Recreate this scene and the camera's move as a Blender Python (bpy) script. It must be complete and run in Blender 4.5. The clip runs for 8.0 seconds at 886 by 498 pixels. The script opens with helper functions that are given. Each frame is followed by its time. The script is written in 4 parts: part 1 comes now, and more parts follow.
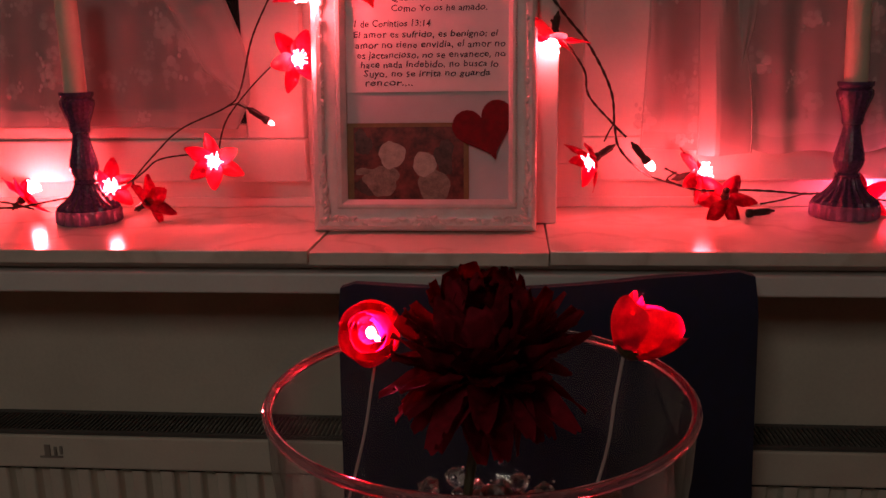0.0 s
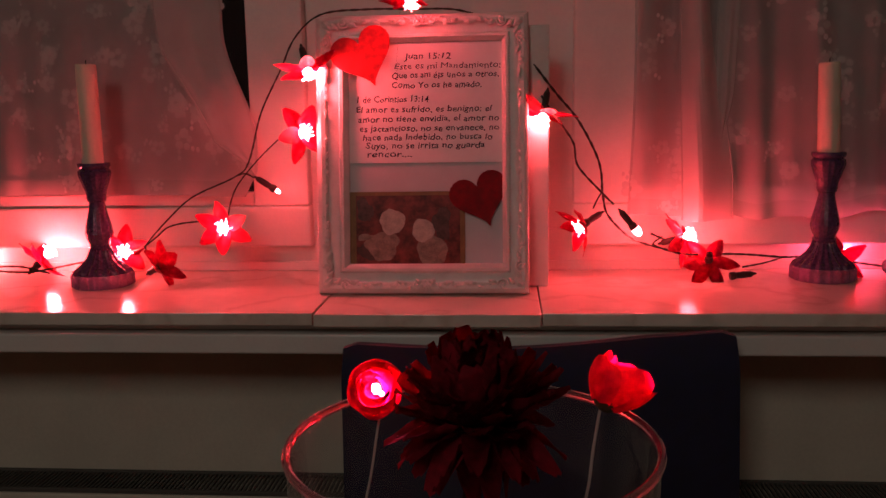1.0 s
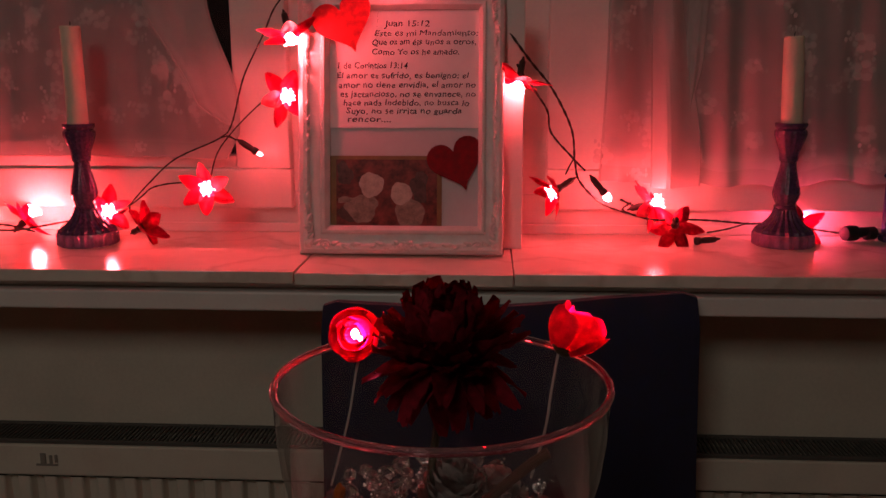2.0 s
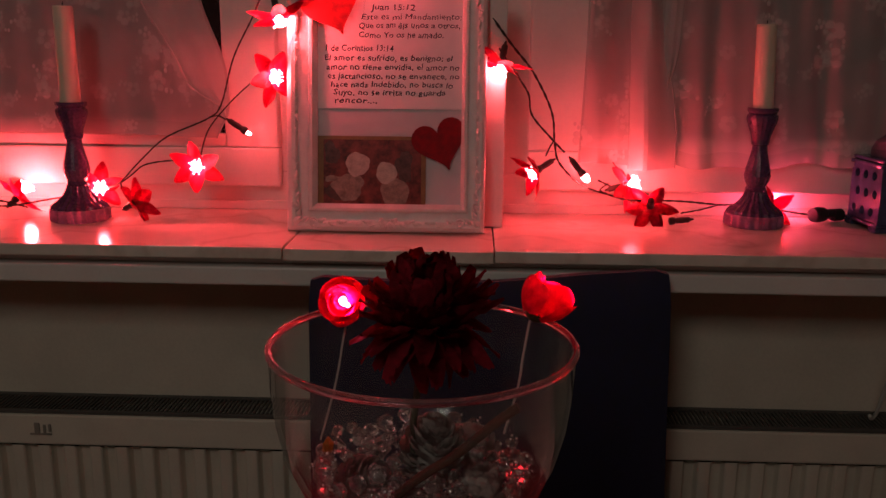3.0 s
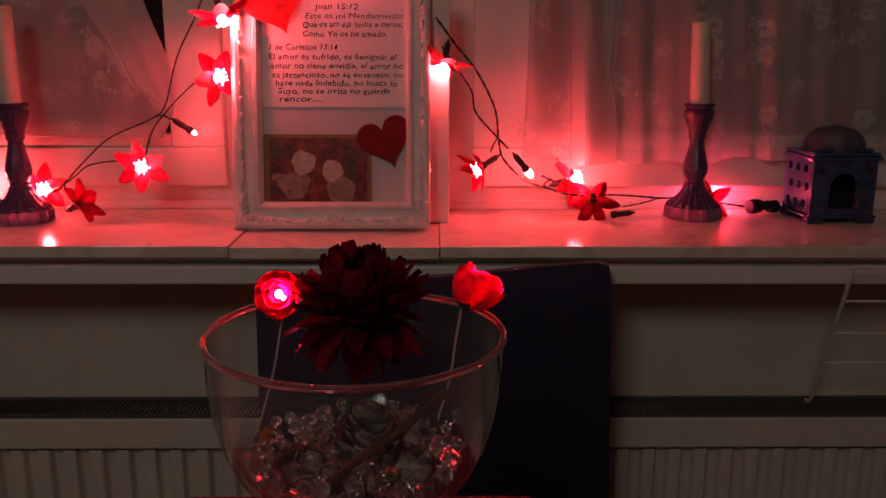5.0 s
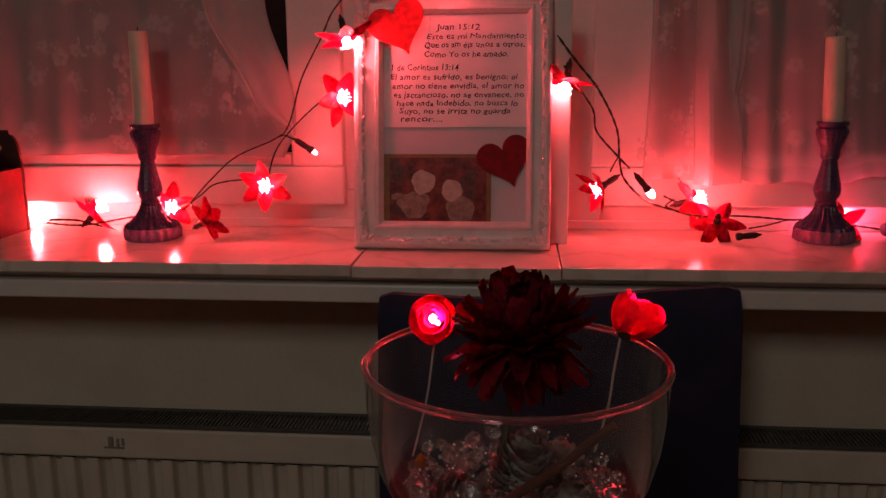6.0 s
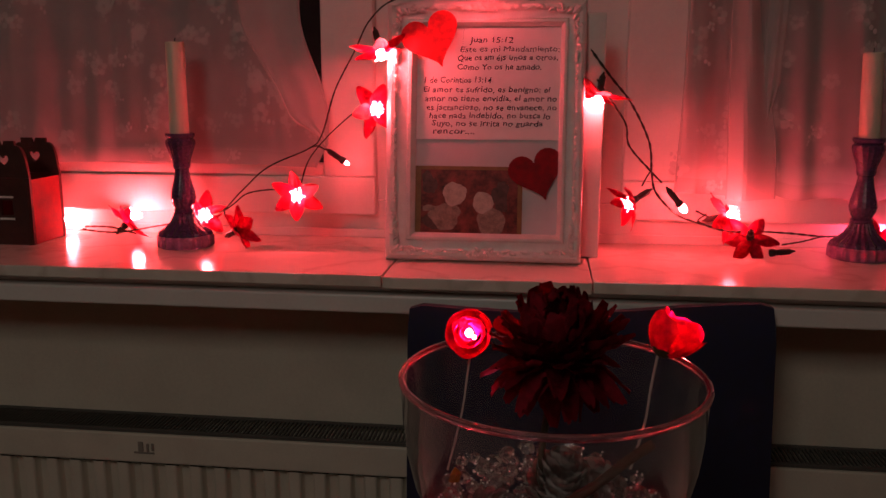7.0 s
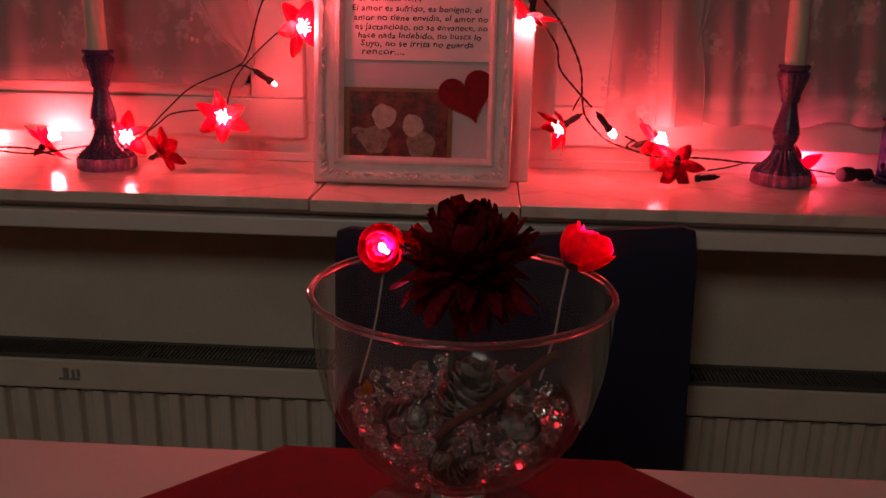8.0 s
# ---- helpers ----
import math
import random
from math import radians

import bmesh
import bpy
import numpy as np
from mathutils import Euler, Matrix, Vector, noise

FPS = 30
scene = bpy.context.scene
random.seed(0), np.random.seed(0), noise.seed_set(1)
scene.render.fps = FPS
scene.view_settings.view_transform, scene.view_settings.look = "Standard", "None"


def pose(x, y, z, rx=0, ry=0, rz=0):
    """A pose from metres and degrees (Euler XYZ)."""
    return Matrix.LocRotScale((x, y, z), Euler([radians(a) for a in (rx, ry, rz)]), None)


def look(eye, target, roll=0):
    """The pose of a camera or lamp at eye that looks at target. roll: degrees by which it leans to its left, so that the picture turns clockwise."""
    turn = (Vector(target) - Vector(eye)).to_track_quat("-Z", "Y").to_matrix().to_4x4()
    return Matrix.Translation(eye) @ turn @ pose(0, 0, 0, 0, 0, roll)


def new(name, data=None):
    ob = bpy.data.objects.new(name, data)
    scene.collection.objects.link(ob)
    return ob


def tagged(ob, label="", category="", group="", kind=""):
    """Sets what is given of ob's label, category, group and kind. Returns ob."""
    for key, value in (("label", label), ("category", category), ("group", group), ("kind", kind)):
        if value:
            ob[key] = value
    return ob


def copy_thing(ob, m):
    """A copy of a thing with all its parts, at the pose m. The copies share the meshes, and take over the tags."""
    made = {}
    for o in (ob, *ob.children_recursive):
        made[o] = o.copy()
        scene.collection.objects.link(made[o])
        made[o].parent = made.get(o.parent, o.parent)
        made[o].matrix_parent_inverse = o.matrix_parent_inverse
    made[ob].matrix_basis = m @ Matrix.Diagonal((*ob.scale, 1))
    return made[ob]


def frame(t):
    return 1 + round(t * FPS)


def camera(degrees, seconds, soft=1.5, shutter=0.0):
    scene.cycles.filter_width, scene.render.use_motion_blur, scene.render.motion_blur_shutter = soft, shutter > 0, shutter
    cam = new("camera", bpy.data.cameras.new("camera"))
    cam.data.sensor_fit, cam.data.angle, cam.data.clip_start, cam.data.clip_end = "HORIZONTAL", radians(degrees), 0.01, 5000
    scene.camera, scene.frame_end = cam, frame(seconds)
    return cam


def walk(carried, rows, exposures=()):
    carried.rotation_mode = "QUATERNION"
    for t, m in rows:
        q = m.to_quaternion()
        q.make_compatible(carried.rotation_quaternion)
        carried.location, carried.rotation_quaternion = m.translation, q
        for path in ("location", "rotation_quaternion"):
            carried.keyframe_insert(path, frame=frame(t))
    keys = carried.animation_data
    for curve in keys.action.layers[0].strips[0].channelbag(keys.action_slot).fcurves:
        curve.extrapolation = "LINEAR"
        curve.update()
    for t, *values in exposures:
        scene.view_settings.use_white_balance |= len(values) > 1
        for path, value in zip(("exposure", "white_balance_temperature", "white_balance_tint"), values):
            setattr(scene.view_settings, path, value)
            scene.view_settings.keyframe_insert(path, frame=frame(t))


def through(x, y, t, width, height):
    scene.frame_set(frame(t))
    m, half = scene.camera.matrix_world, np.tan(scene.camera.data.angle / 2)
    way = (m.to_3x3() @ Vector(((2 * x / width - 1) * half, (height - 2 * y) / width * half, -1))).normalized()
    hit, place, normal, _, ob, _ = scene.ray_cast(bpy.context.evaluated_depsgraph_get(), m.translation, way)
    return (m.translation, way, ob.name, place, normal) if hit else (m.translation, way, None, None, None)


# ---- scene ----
cam = camera(55.4, 8.0)
PATH = [
    (0, (0.104, -0.897, 1.056), (-0.057, 1.042, 0.595), -0.9),
    (0.5, (0.106, -0.926, 1.065), (-0.057, 1.035, 0.703), -1.0),
    (1, (0.109, -0.948, 1.071), (-0.048, 1.02, 0.748), -1.0),
    (1.5, (0.112, -0.967, 1.071), (-0.018, 0.997, 0.713), -0.6),
    (3, (0.119, -1.028, 1.076), (0.048, 0.921, 0.632), 0.5),
    (3.5, (0.126, -1.037, 1.072), (0.097, 0.912, 0.624), 0.7),
    (4, (0.149, -1.035, 1.068), (0.213, 0.911, 0.61), 1.1),
    (4.2, (0.152, -1.035, 1.069), (0.246, 0.909, 0.608), 1.3),
    (5.3, (0.123, -1.046, 1.076), (0.089, 0.906, 0.642), -0.3),
    (5.5, (0.113, -1.044, 1.076), (0.031, 0.909, 0.65), -0.5),
    (6, (0.092, -1.035, 1.079), (-0.087, 0.914, 0.671), -0.4),
    (6.5, (0.078, -1.034, 1.079), (-0.159, 0.914, 0.69), 0.2),
    (7, (0.084, -1.037, 1.082), (-0.153, 0.911, 0.697), 0.1),
    (7.5, (0.095, -1.044, 1.077), (-0.031, 0.893, 0.597), 0.9),
    (8, (0.103, -1.033, 1.07), (0.004, 0.89, 0.53), 1.2),
]
walk(cam, [(t, look(eye, target, roll)) for t, eye, target, roll in PATH])

# ---- light ----
SILL, TABLE = 0.84, 0.75
world = bpy.data.worlds.new("night")
scene.world = world
world.use_nodes = True
world.node_tree.nodes["Background"].inputs[0].default_value = (0.010, 0.011, 0.014, 1)
world.node_tree.nodes["Background"].inputs[1].default_value = 0.35


def area_lamp(name, m, size, power, colour):
    data = bpy.data.lights.new(name, "AREA")
    data.size, data.energy, data.color = size, power, colour
    ob = new(name, data)
    ob.matrix_world = m
    return ob


area_lamp("room_lamp", look((-0.5, -2.4, 2.2), (0, 0, 0.8)), 0.5, 5.3, (1.0, 0.90, 0.80))
LED_RED = (1.0, 0.067, 0.082)


# ---- materials ----
def material(name, colour, rough=0.5, metal=0.0, vary=0.15, scale=30.0, fine=400.0, bump=0.1, depth=0.001, **extra):
    m = bpy.data.materials.new(name)
    m.use_nodes = True
    nt = m.node_tree
    n, l = nt.nodes, nt.links
    b = n["Principled BSDF"]
    geo = n.new("ShaderNodeTexCoord")
    info = n.new("ShaderNodeObjectInfo")
    shift = n.new("ShaderNodeVectorMath")
    shift.operation = "MULTIPLY_ADD"
    l.new(info.outputs["Random"], shift.inputs[0])
    shift.inputs[1].default_value = (7.3, 3.1, 5.7)
    l.new(geo.outputs["Object"], shift.inputs[2])
    big = n.new("ShaderNodeTexNoise")
    big.inputs["Scale"].default_value, big.inputs["Detail"].default_value = scale, 5
    small = n.new("ShaderNodeTexNoise")
    small.inputs["Scale"].default_value, small.inputs["Detail"].default_value = fine, 3
    for tex in (big, small):
        l.new(shift.outputs[0], tex.inputs["Vector"])
    mixed = n.new("ShaderNodeMath")
    mixed.operation = "MULTIPLY_ADD"
    l.new(small.outputs["Fac"], mixed.inputs[0])
    mixed.inputs[1].default_value = 0.4
    l.new(big.outputs["Fac"], mixed.inputs[2])
    ramp = n.new("ShaderNodeValToRGB")
    c = Vector(colour)
    ramp.color_ramp.elements[0].position, ramp.color_ramp.elements[1].position = 0.45, 0.95
    ramp.color_ramp.elements[0].color = (*(c * (1 - vary)), 1)
    ramp.color_ramp.elements[1].color = (*[min(1, v * (1 + vary)) for v in c], 1)
    l.new(mixed.outputs[0], ramp.inputs[0])
    l.new(ramp.outputs[0], b.inputs["Base Color"])
    rr = n.new("ShaderNodeMapRange")
    rr.inputs["To Min"].default_value, rr.inputs["To Max"].default_value = max(0.0, rough * 0.75), min(1.0, rough * 1.2)
    l.new(big.outputs["Fac"], rr.inputs["Value"])
    l.new(rr.outputs[0], b.inputs["Roughness"])
    b.inputs["Metallic"].default_value = metal
    if bump:
        bp = n.new("ShaderNodeBump")
        bp.inputs["Strength"].default_value, bp.inputs["Distance"].default_value = bump, depth
        l.new(mixed.outputs[0], bp.inputs["Height"])
        l.new(bp.outputs[0], b.inputs["Normal"])
    for key, value in extra.items():
        b.inputs[key.replace("_", " ")].default_value = value
    return m


def marble(name):
    m = material(name, (0.74, 0.67, 0.58), 0.17, vary=0.08, scale=9, fine=70, bump=0.02)
    nt = m.node_tree
    n, l = nt.nodes, nt.links
    b = n["Principled BSDF"]
    old = b.inputs["Base Color"].links[0].from_socket
    geo = n.new("ShaderNodeNewGeometry")
    warp = n.new("ShaderNodeTexNoise")
    warp.inputs["Scale"].default_value, warp.inputs["Detail"].default_value = 6, 8
    l.new(geo.outputs["Position"], warp.inputs["Vector"])
    vein = n.new("ShaderNodeMath")
    vein.operation = "SUBTRACT"
    vein.inputs[1].default_value = 0.5
    l.new(warp.outputs["Fac"], vein.inputs[0])
    ab = n.new("ShaderNodeMath")
    ab.operation = "ABSOLUTE"
    l.new(vein.outputs[0], ab.inputs[0])
    ramp = n.new("ShaderNodeValToRGB")
    ramp.color_ramp.elements[0].color, ramp.color_ramp.elements[1].color = (0.36, 0.36, 0.36, 1), (0, 0, 0, 1)
    ramp.color_ramp.elements[1].position = 0.035
    l.new(ab.outputs[0], ramp.inputs[0])
    mix = n.new("ShaderNodeMix")
    mix.data_type = "RGBA"
    l.new(ramp.outputs[0], mix.inputs[0])
    l.new(old, mix.inputs[6])
    mix.inputs[7].default_value = (0.42, 0.33, 0.25, 1)
    l.new(mix.outputs[2], b.inputs["Base Color"])
    return m


def sheer(name, colour, cover, weave=900):
    """Woven net: part of the light goes straight through, the rest scatters to both sides."""
    m = bpy.data.materials.new(name)
    m.use_nodes = True
    n, l = m.node_tree.nodes, m.node_tree.links
    n.remove(n["Principled BSDF"])
    out = n["Material Output"]
    clear, back, front = n.new("ShaderNodeBsdfTransparent"), n.new("ShaderNodeBsdfTranslucent"), n.new("ShaderNodeBsdfDiffuse")
    back.inputs[0].default_value = front.inputs[0].default_value = (*colour, 1)
    cloth, net = n.new("ShaderNodeMixShader"), n.new("ShaderNodeMixShader")
    cloth.inputs[0].default_value = 0.45
    l.new(front.outputs[0], cloth.inputs[1])
    l.new(back.outputs[0], cloth.inputs[2])
    geo, tex, rng = n.new("ShaderNodeNewGeometry"), n.new("ShaderNodeTexNoise"), n.new("ShaderNodeMapRange")
    tex.inputs["Scale"].default_value, tex.inputs["Detail"].default_value = 14, 6
    rng.inputs["To Min"].default_value, rng.inputs["To Max"].default_value = cover - 0.12, min(1, cover + 0.12)
    l.new(geo.outputs["Position"], tex.inputs["Vector"])
    l.new(tex.outputs["Fac"], rng.inputs["Value"])
    l.new(rng.outputs[0], net.inputs[0])
    l.new(clear.outputs[0], net.inputs[1])
    l.new(cloth.outputs[0], net.inputs[2])
    l.new(net.outputs[0], out.inputs[0])
    return m


def petal_plastic(name, colour, through=0.5, rough=0.4):
    m = bpy.data.materials.new(name)
    m.use_nodes = True
    n, l = m.node_tree.nodes, m.node_tree.links
    b, out = n["Principled BSDF"], n["Material Output"]
    geo, tex, ramp = n.new("ShaderNodeTexCoord"), n.new("ShaderNodeTexNoise"), n.new("ShaderNodeValToRGB")
    tex.inputs["Scale"].default_value, tex.inputs["Detail"].default_value = 160, 6
    l.new(geo.outputs["Object"], tex.inputs["Vector"])
    c = Vector(colour)
    ramp.color_ramp.elements[0].color, ramp.color_ramp.elements[1].color = (*(c * 0.7), 1), (*[min(1, v * 1.25) for v in c], 1)
    ramp.color_ramp.elements[0].position, ramp.color_ramp.elements[1].position = 0.35, 0.7
    l.new(tex.outputs["Fac"], ramp.inputs[0])
    l.new(ramp.outputs[0], b.inputs["Base Color"])
    b.inputs["Roughness"].default_value, b.inputs["Specular IOR Level"].default_value = rough, 0.25
    tr, mix = n.new("ShaderNodeBsdfTranslucent"), n.new("ShaderNodeMixShader")
    l.new(ramp.outputs[0], tr.inputs[0])
    mix.inputs[0].default_value = through
    bp = n.new("ShaderNodeBump")
    bp.inputs["Strength"].default_value, bp.inputs["Distance"].default_value = 0.35, 0.0006
    l.new(tex.outputs["Fac"], bp.inputs["Height"])
    l.new(bp.outputs[0], b.inputs["Normal"])
    l.new(b.outputs[0], mix.inputs[1])
    l.new(tr.outputs[0], mix.inputs[2])
    l.new(mix.outputs[0], out.inputs[0])
    return m


def glass(name, colour=(1, 1, 1), rough=0.0, ior=1.47):
    m = bpy.data.materials.new(name)
    m.use_nodes = True
    b = m.node_tree.nodes["Principled BSDF"]
    b.inputs["Base Color"].default_value = (*colour, 1)
    b.inputs["Roughness"].default_value, b.inputs["IOR"].default_value = rough, ior
    b.inputs["Transmission Weight"].default_value = 1
    return m


def thin_glass(name, haze=0.03):
    """Blown wall too thin to bend light: clear, glossy at grazing angles, with a faint pale film imitating grey
    reflections.
    """
    m = bpy.data.materials.new(name)
    m.use_nodes = True
    n, l = m.node_tree.nodes, m.node_tree.links
    n.remove(n["Principled BSDF"])
    clear, film, shine = n.new("ShaderNodeBsdfTransparent"), n.new("ShaderNodeBsdfDiffuse"), n.new("ShaderNodeBsdfGlossy")
    clear.inputs[0].default_value, film.inputs[0].default_value = (0.97, 0.975, 0.97, 1), (0.75, 0.73, 0.71, 1)
    shine.inputs["Roughness"].default_value = 0.05
    milky, wall_mix, edge, geo, tex, rng = n.new("ShaderNodeMixShader"), n.new("ShaderNodeMixShader"), n.new("ShaderNodeLayerWeight"), n.new("ShaderNodeTexCoord"), n.new("ShaderNodeTexNoise"), n.new("ShaderNodeMapRange")
    tex.inputs["Scale"].default_value, tex.inputs["Detail"].default_value = 45, 6
    rng.inputs["To Min"].default_value, rng.inputs["To Max"].default_value = haze * 0.5, haze * 1.5
    bump = n.new("ShaderNodeBump")
    bump.inputs["Strength"].default_value, bump.inputs["Distance"].default_value = 0.12, 0.001
    l.new(geo.outputs["Object"], tex.inputs["Vector"])
    l.new(tex.outputs["Fac"], rng.inputs["Value"])
    l.new(tex.outputs["Fac"], bump.inputs["Height"])
    l.new(bump.outputs[0], shine.inputs["Normal"])
    l.new(rng.outputs[0], milky.inputs[0])
    l.new(clear.outputs[0], milky.inputs[1])
    l.new(film.outputs[0], milky.inputs[2])
    edge.inputs["Blend"].default_value = 0.5
    steep, gloss = n.new("ShaderNodeMath"), n.new("ShaderNodeMath")
    steep.operation, gloss.operation = "POWER", "MULTIPLY_ADD"
    steep.inputs[1].default_value, gloss.inputs[1].default_value, gloss.inputs[2].default_value = 3.2, 0.80, 0.022
    l.new(edge.outputs["Facing"], steep.inputs[0])
    l.new(steep.outputs[0], gloss.inputs[0])
    l.new(gloss.outputs[0], wall_mix.inputs[0])
    l.new(milky.outputs[0], wall_mix.inputs[1])
    l.new(shine.outputs[0], wall_mix.inputs[2])
    l.new(wall_mix.outputs[0], n["Material Output"].inputs[0])
    return m


def led(name, colour, strength):
    m = bpy.data.materials.new(name)
    m.use_nodes = True
    b = m.node_tree.nodes["Principled BSDF"]
    b.inputs["Base Color"].default_value = (0.9, 0.8, 0.8, 1)
    b.inputs["Emission Color"].default_value = (*colour, 1)
    b.inputs["Emission Strength"].default_value = strength
    return m


white_paint = material("white_paint", (0.76, 0.73, 0.68), 0.35, vary=0.06, scale=14, fine=260, bump=0.08)
wall_paint = material("wall_paint", (0.70, 0.65, 0.53), 0.8, vary=0.10, scale=7, fine=220, bump=0.18)
plaster = material("plaster", (0.62, 0.58, 0.50), 0.85, vary=0.08, scale=5, fine=180, bump=0.15)
radiator_paint = material("radiator_paint", (0.70, 0.65, 0.54), 0.4, vary=0.08, scale=16, fine=240, bump=0.05)
inner_shade = material("inner_shade", (0.03, 0.028, 0.025), 0.7, vary=0.2)
floor_wood = material("floor_wood", (0.20, 0.12, 0.07), 0.45, vary=0.3, scale=12, fine=140, bump=0.1)
stone = marble("cream_marble")
frame_paint = material("frame_paint", (0.70, 0.70, 0.67), 0.33, vary=0.10, scale=45, fine=500, bump=0.25, depth=0.0008)
paper = material("paper", (0.86, 0.84, 0.84), 0.8, vary=0.03, scale=60, fine=900, bump=0.05)
mount_card = material("mount_card", (0.62, 0.64, 0.66), 0.8, vary=0.05, scale=30, fine=600, bump=0.05)
ink = material("ink", (0.02, 0.018, 0.05), 0.6, vary=0.2, bump=0)
felt = material("red_felt", (0.80, 0.022, 0.035), 0.95, vary=0.3, scale=120, fine=1500, bump=0.6, depth=0.001)
felt_dark = material("deep_red_felt", (0.22, 0.005, 0.012), 0.95, vary=0.3, scale=120, fine=1500, bump=0.6, depth=0.001)
gold_edge = material("gold_edge", (0.24, 0.13, 0.045), 0.5, vary=0.2, scale=80)
photo_red = material("photo_red", (0.16, 0.03, 0.025), 0.35, vary=0.75, scale=70, fine=260, bump=0)
photo_white = material("photo_pale", (0.52, 0.42, 0.36), 0.4, vary=0.3, scale=90, fine=500, bump=0)
photo_dim = material("photo_dim", (0.30, 0.21, 0.17), 0.4, vary=0.45, scale=110, fine=500, bump=0)
photo_shadow = material("photo_shadow", (0.09, 0.04, 0.035), 0.4, vary=0.6, scale=90, fine=300, bump=0)
wax = material("ivory_wax", (0.74, 0.66, 0.52), 0.45, vary=0.06, scale=40, fine=300, bump=0.1, Subsurface_Weight=0.25, Subsurface_Radius=(0.01, 0.006, 0.004))
purple_glass = material("purple_glass", (0.085, 0.048, 0.135), 0.14, vary=0.4, scale=260, fine=700, bump=0.55, depth=0.0015, Transmission_Weight=0.25, Specular_IOR_Level=0.9)
purple_clear = material("purple_clear_glass", (0.42, 0.24, 0.46), 0.14, vary=0.3, scale=60, fine=300, bump=0.1, Transmission_Weight=0.5)
# pink tint carries the red light that the roses send round the rim
rim_glass = material("light_tinted_rim_glass", (0.95, 0.45, 0.52), 0.06, vary=0.15, scale=90, fine=300, bump=0.06, depth=0.001, Transmission_Weight=0.90, Specular_IOR_Level=0.9, Coat_Weight=1.0, Coat_Roughness=0.04)
net_cloth = sheer("net_cloth", (0.82, 0.80, 0.77), 0.63)
hem_cloth = sheer("hem_cloth", (0.74, 0.72, 0.69), 0.62)
embroidery = sheer("embroidery_thread", (0.86, 0.84, 0.81), 0.68)
pleat_cloth = sheer("pleat_cloth", (0.78, 0.76, 0.73), 0.84)
pane_glass = glass("pane_glass", (0.9, 0.95, 0.95))
bowl_glass = thin_glass("bowl_glass", 0.012)
clear_glass = glass("clear_glass", (0.97, 0.98, 0.98))
crystal = material("crystal", (0.82, 0.82, 0.83), 0.05, vary=0.15, scale=200, fine=900, bump=0.08, Transmission_Weight=0.95, IOR=1.5, Specular_IOR_Level=0.8)
petal_red = petal_plastic("petal_red", (0.60, 0.006, 0.060), 0.44)
rose_red = petal_plastic("rose_red", (0.85, 0.008, 0.105), 0.72, 0.5)
dark_petal = petal_plastic("dark_red_petal", (0.24, 0.003, 0.016), 0.22, 0.8)
cable_rubber = material("cable_rubber", (0.030, 0.020, 0.014), 0.5, vary=0.3, scale=90)
socket_plastic = material("socket_plastic", (0.035, 0.020, 0.018), 0.4, vary=0.25, scale=90)
led_soft, led_mid, led_bright = led("led_soft", LED_RED, 115), led("led_mid", LED_RED, 305), led("led_bright", LED_RED, 590)
led_bare = led("led_bare", LED_RED, 150)
led_blaze = led("led_blaze", LED_RED, 650)
# glow of the added red beads in the bowl
glint_glow = led("glint_glow", (1.0, 0.015, 0.03), 7)
led_rose, led_pink = led("led_rose", (1.0, 0.05, 0.13), 560), led("led_pink", (1.0, 0.06, 0.14), 340)
navy = material("navy_fabric", (0.012, 0.013, 0.043), 0.9, vary=0.3, scale=60, fine=1200, bump=0.5, depth=0.001, Sheen_Weight=0.15)
chair_wood = material("chair_wood", (0.07, 0.035, 0.02), 0.4, vary=0.3)
table_paint = material("table_laminate", (0.72, 0.66, 0.60), 0.45, vary=0.05, scale=12, fine=300, bump=0.06)
napkin_cloth = material("napkin_cloth", (0.24, 0.004, 0.012), 0.9, vary=0.2, scale=50, fine=1100, bump=0.4, depth=0.0008)
lantern_wood = material("lantern_wood", (0.24, 0.004, 0.010), 0.55, vary=0.3, scale=50, fine=400, bump=0.2)
# darker copy of lantern_wood: shade put into the front and back panels
lantern_shaded = material("lantern_shaded", (0.055, 0.016, 0.013), 0.55, vary=0.3, scale=50, fine=400, bump=0.2)
blue_glaze = material("blue_glaze", (0.045, 0.068, 0.145), 0.14, vary=0.4, scale=60, fine=300, bump=0.15, depth=0.001)
dull_black = material("dull_black", (0.012, 0.012, 0.014), 0.8, vary=0.3)
wire_metal = material("wire_enamel", (0.82, 0.79, 0.72), 0.35, 0.0, vary=0.1, scale=60)
cinnamon = material("cinnamon_bark", (0.07, 0.026, 0.012), 0.8, vary=0.4, scale=120, fine=700, bump=0.5)
stem_green = material("stem_green", (0.04, 0.035, 0.015), 0.6, vary=0.3, scale=90)
cone_scale = material("frosted_cone", (0.66, 0.61, 0.57), 0.2, vary=0.5, scale=160, fine=1200, bump=0.8, depth=0.001, Specular_IOR_Level=0.8)
amber = material("amber_bead", (0.7, 0.25, 0.03), 0.15, vary=0.2, bump=0, Transmission_Weight=0.6)


# ---- building helpers ----
def thing(name, m=None, label="", category="", group="", kind=""):
    ob = new(name)
    ob.empty_display_size = 0.02
    if m is not None:
        ob.matrix_world = m
    return tagged(ob, label, category, group, kind)


def mesh_of(name, bm, mat, smooth=True, angle=21):
    bmesh.ops.recalc_face_normals(bm, faces=bm.faces)
    if smooth:
        for f in bm.faces:
            f.smooth = True
        for e in bm.edges:
            if len(e.link_faces) == 2 and e.calc_face_angle(0) > radians(angle):
                e.smooth = False
    me = bpy.data.meshes.new(name)
    bm.to_mesh(me)
    bm.free()
    me.materials.append(mat)
    return me


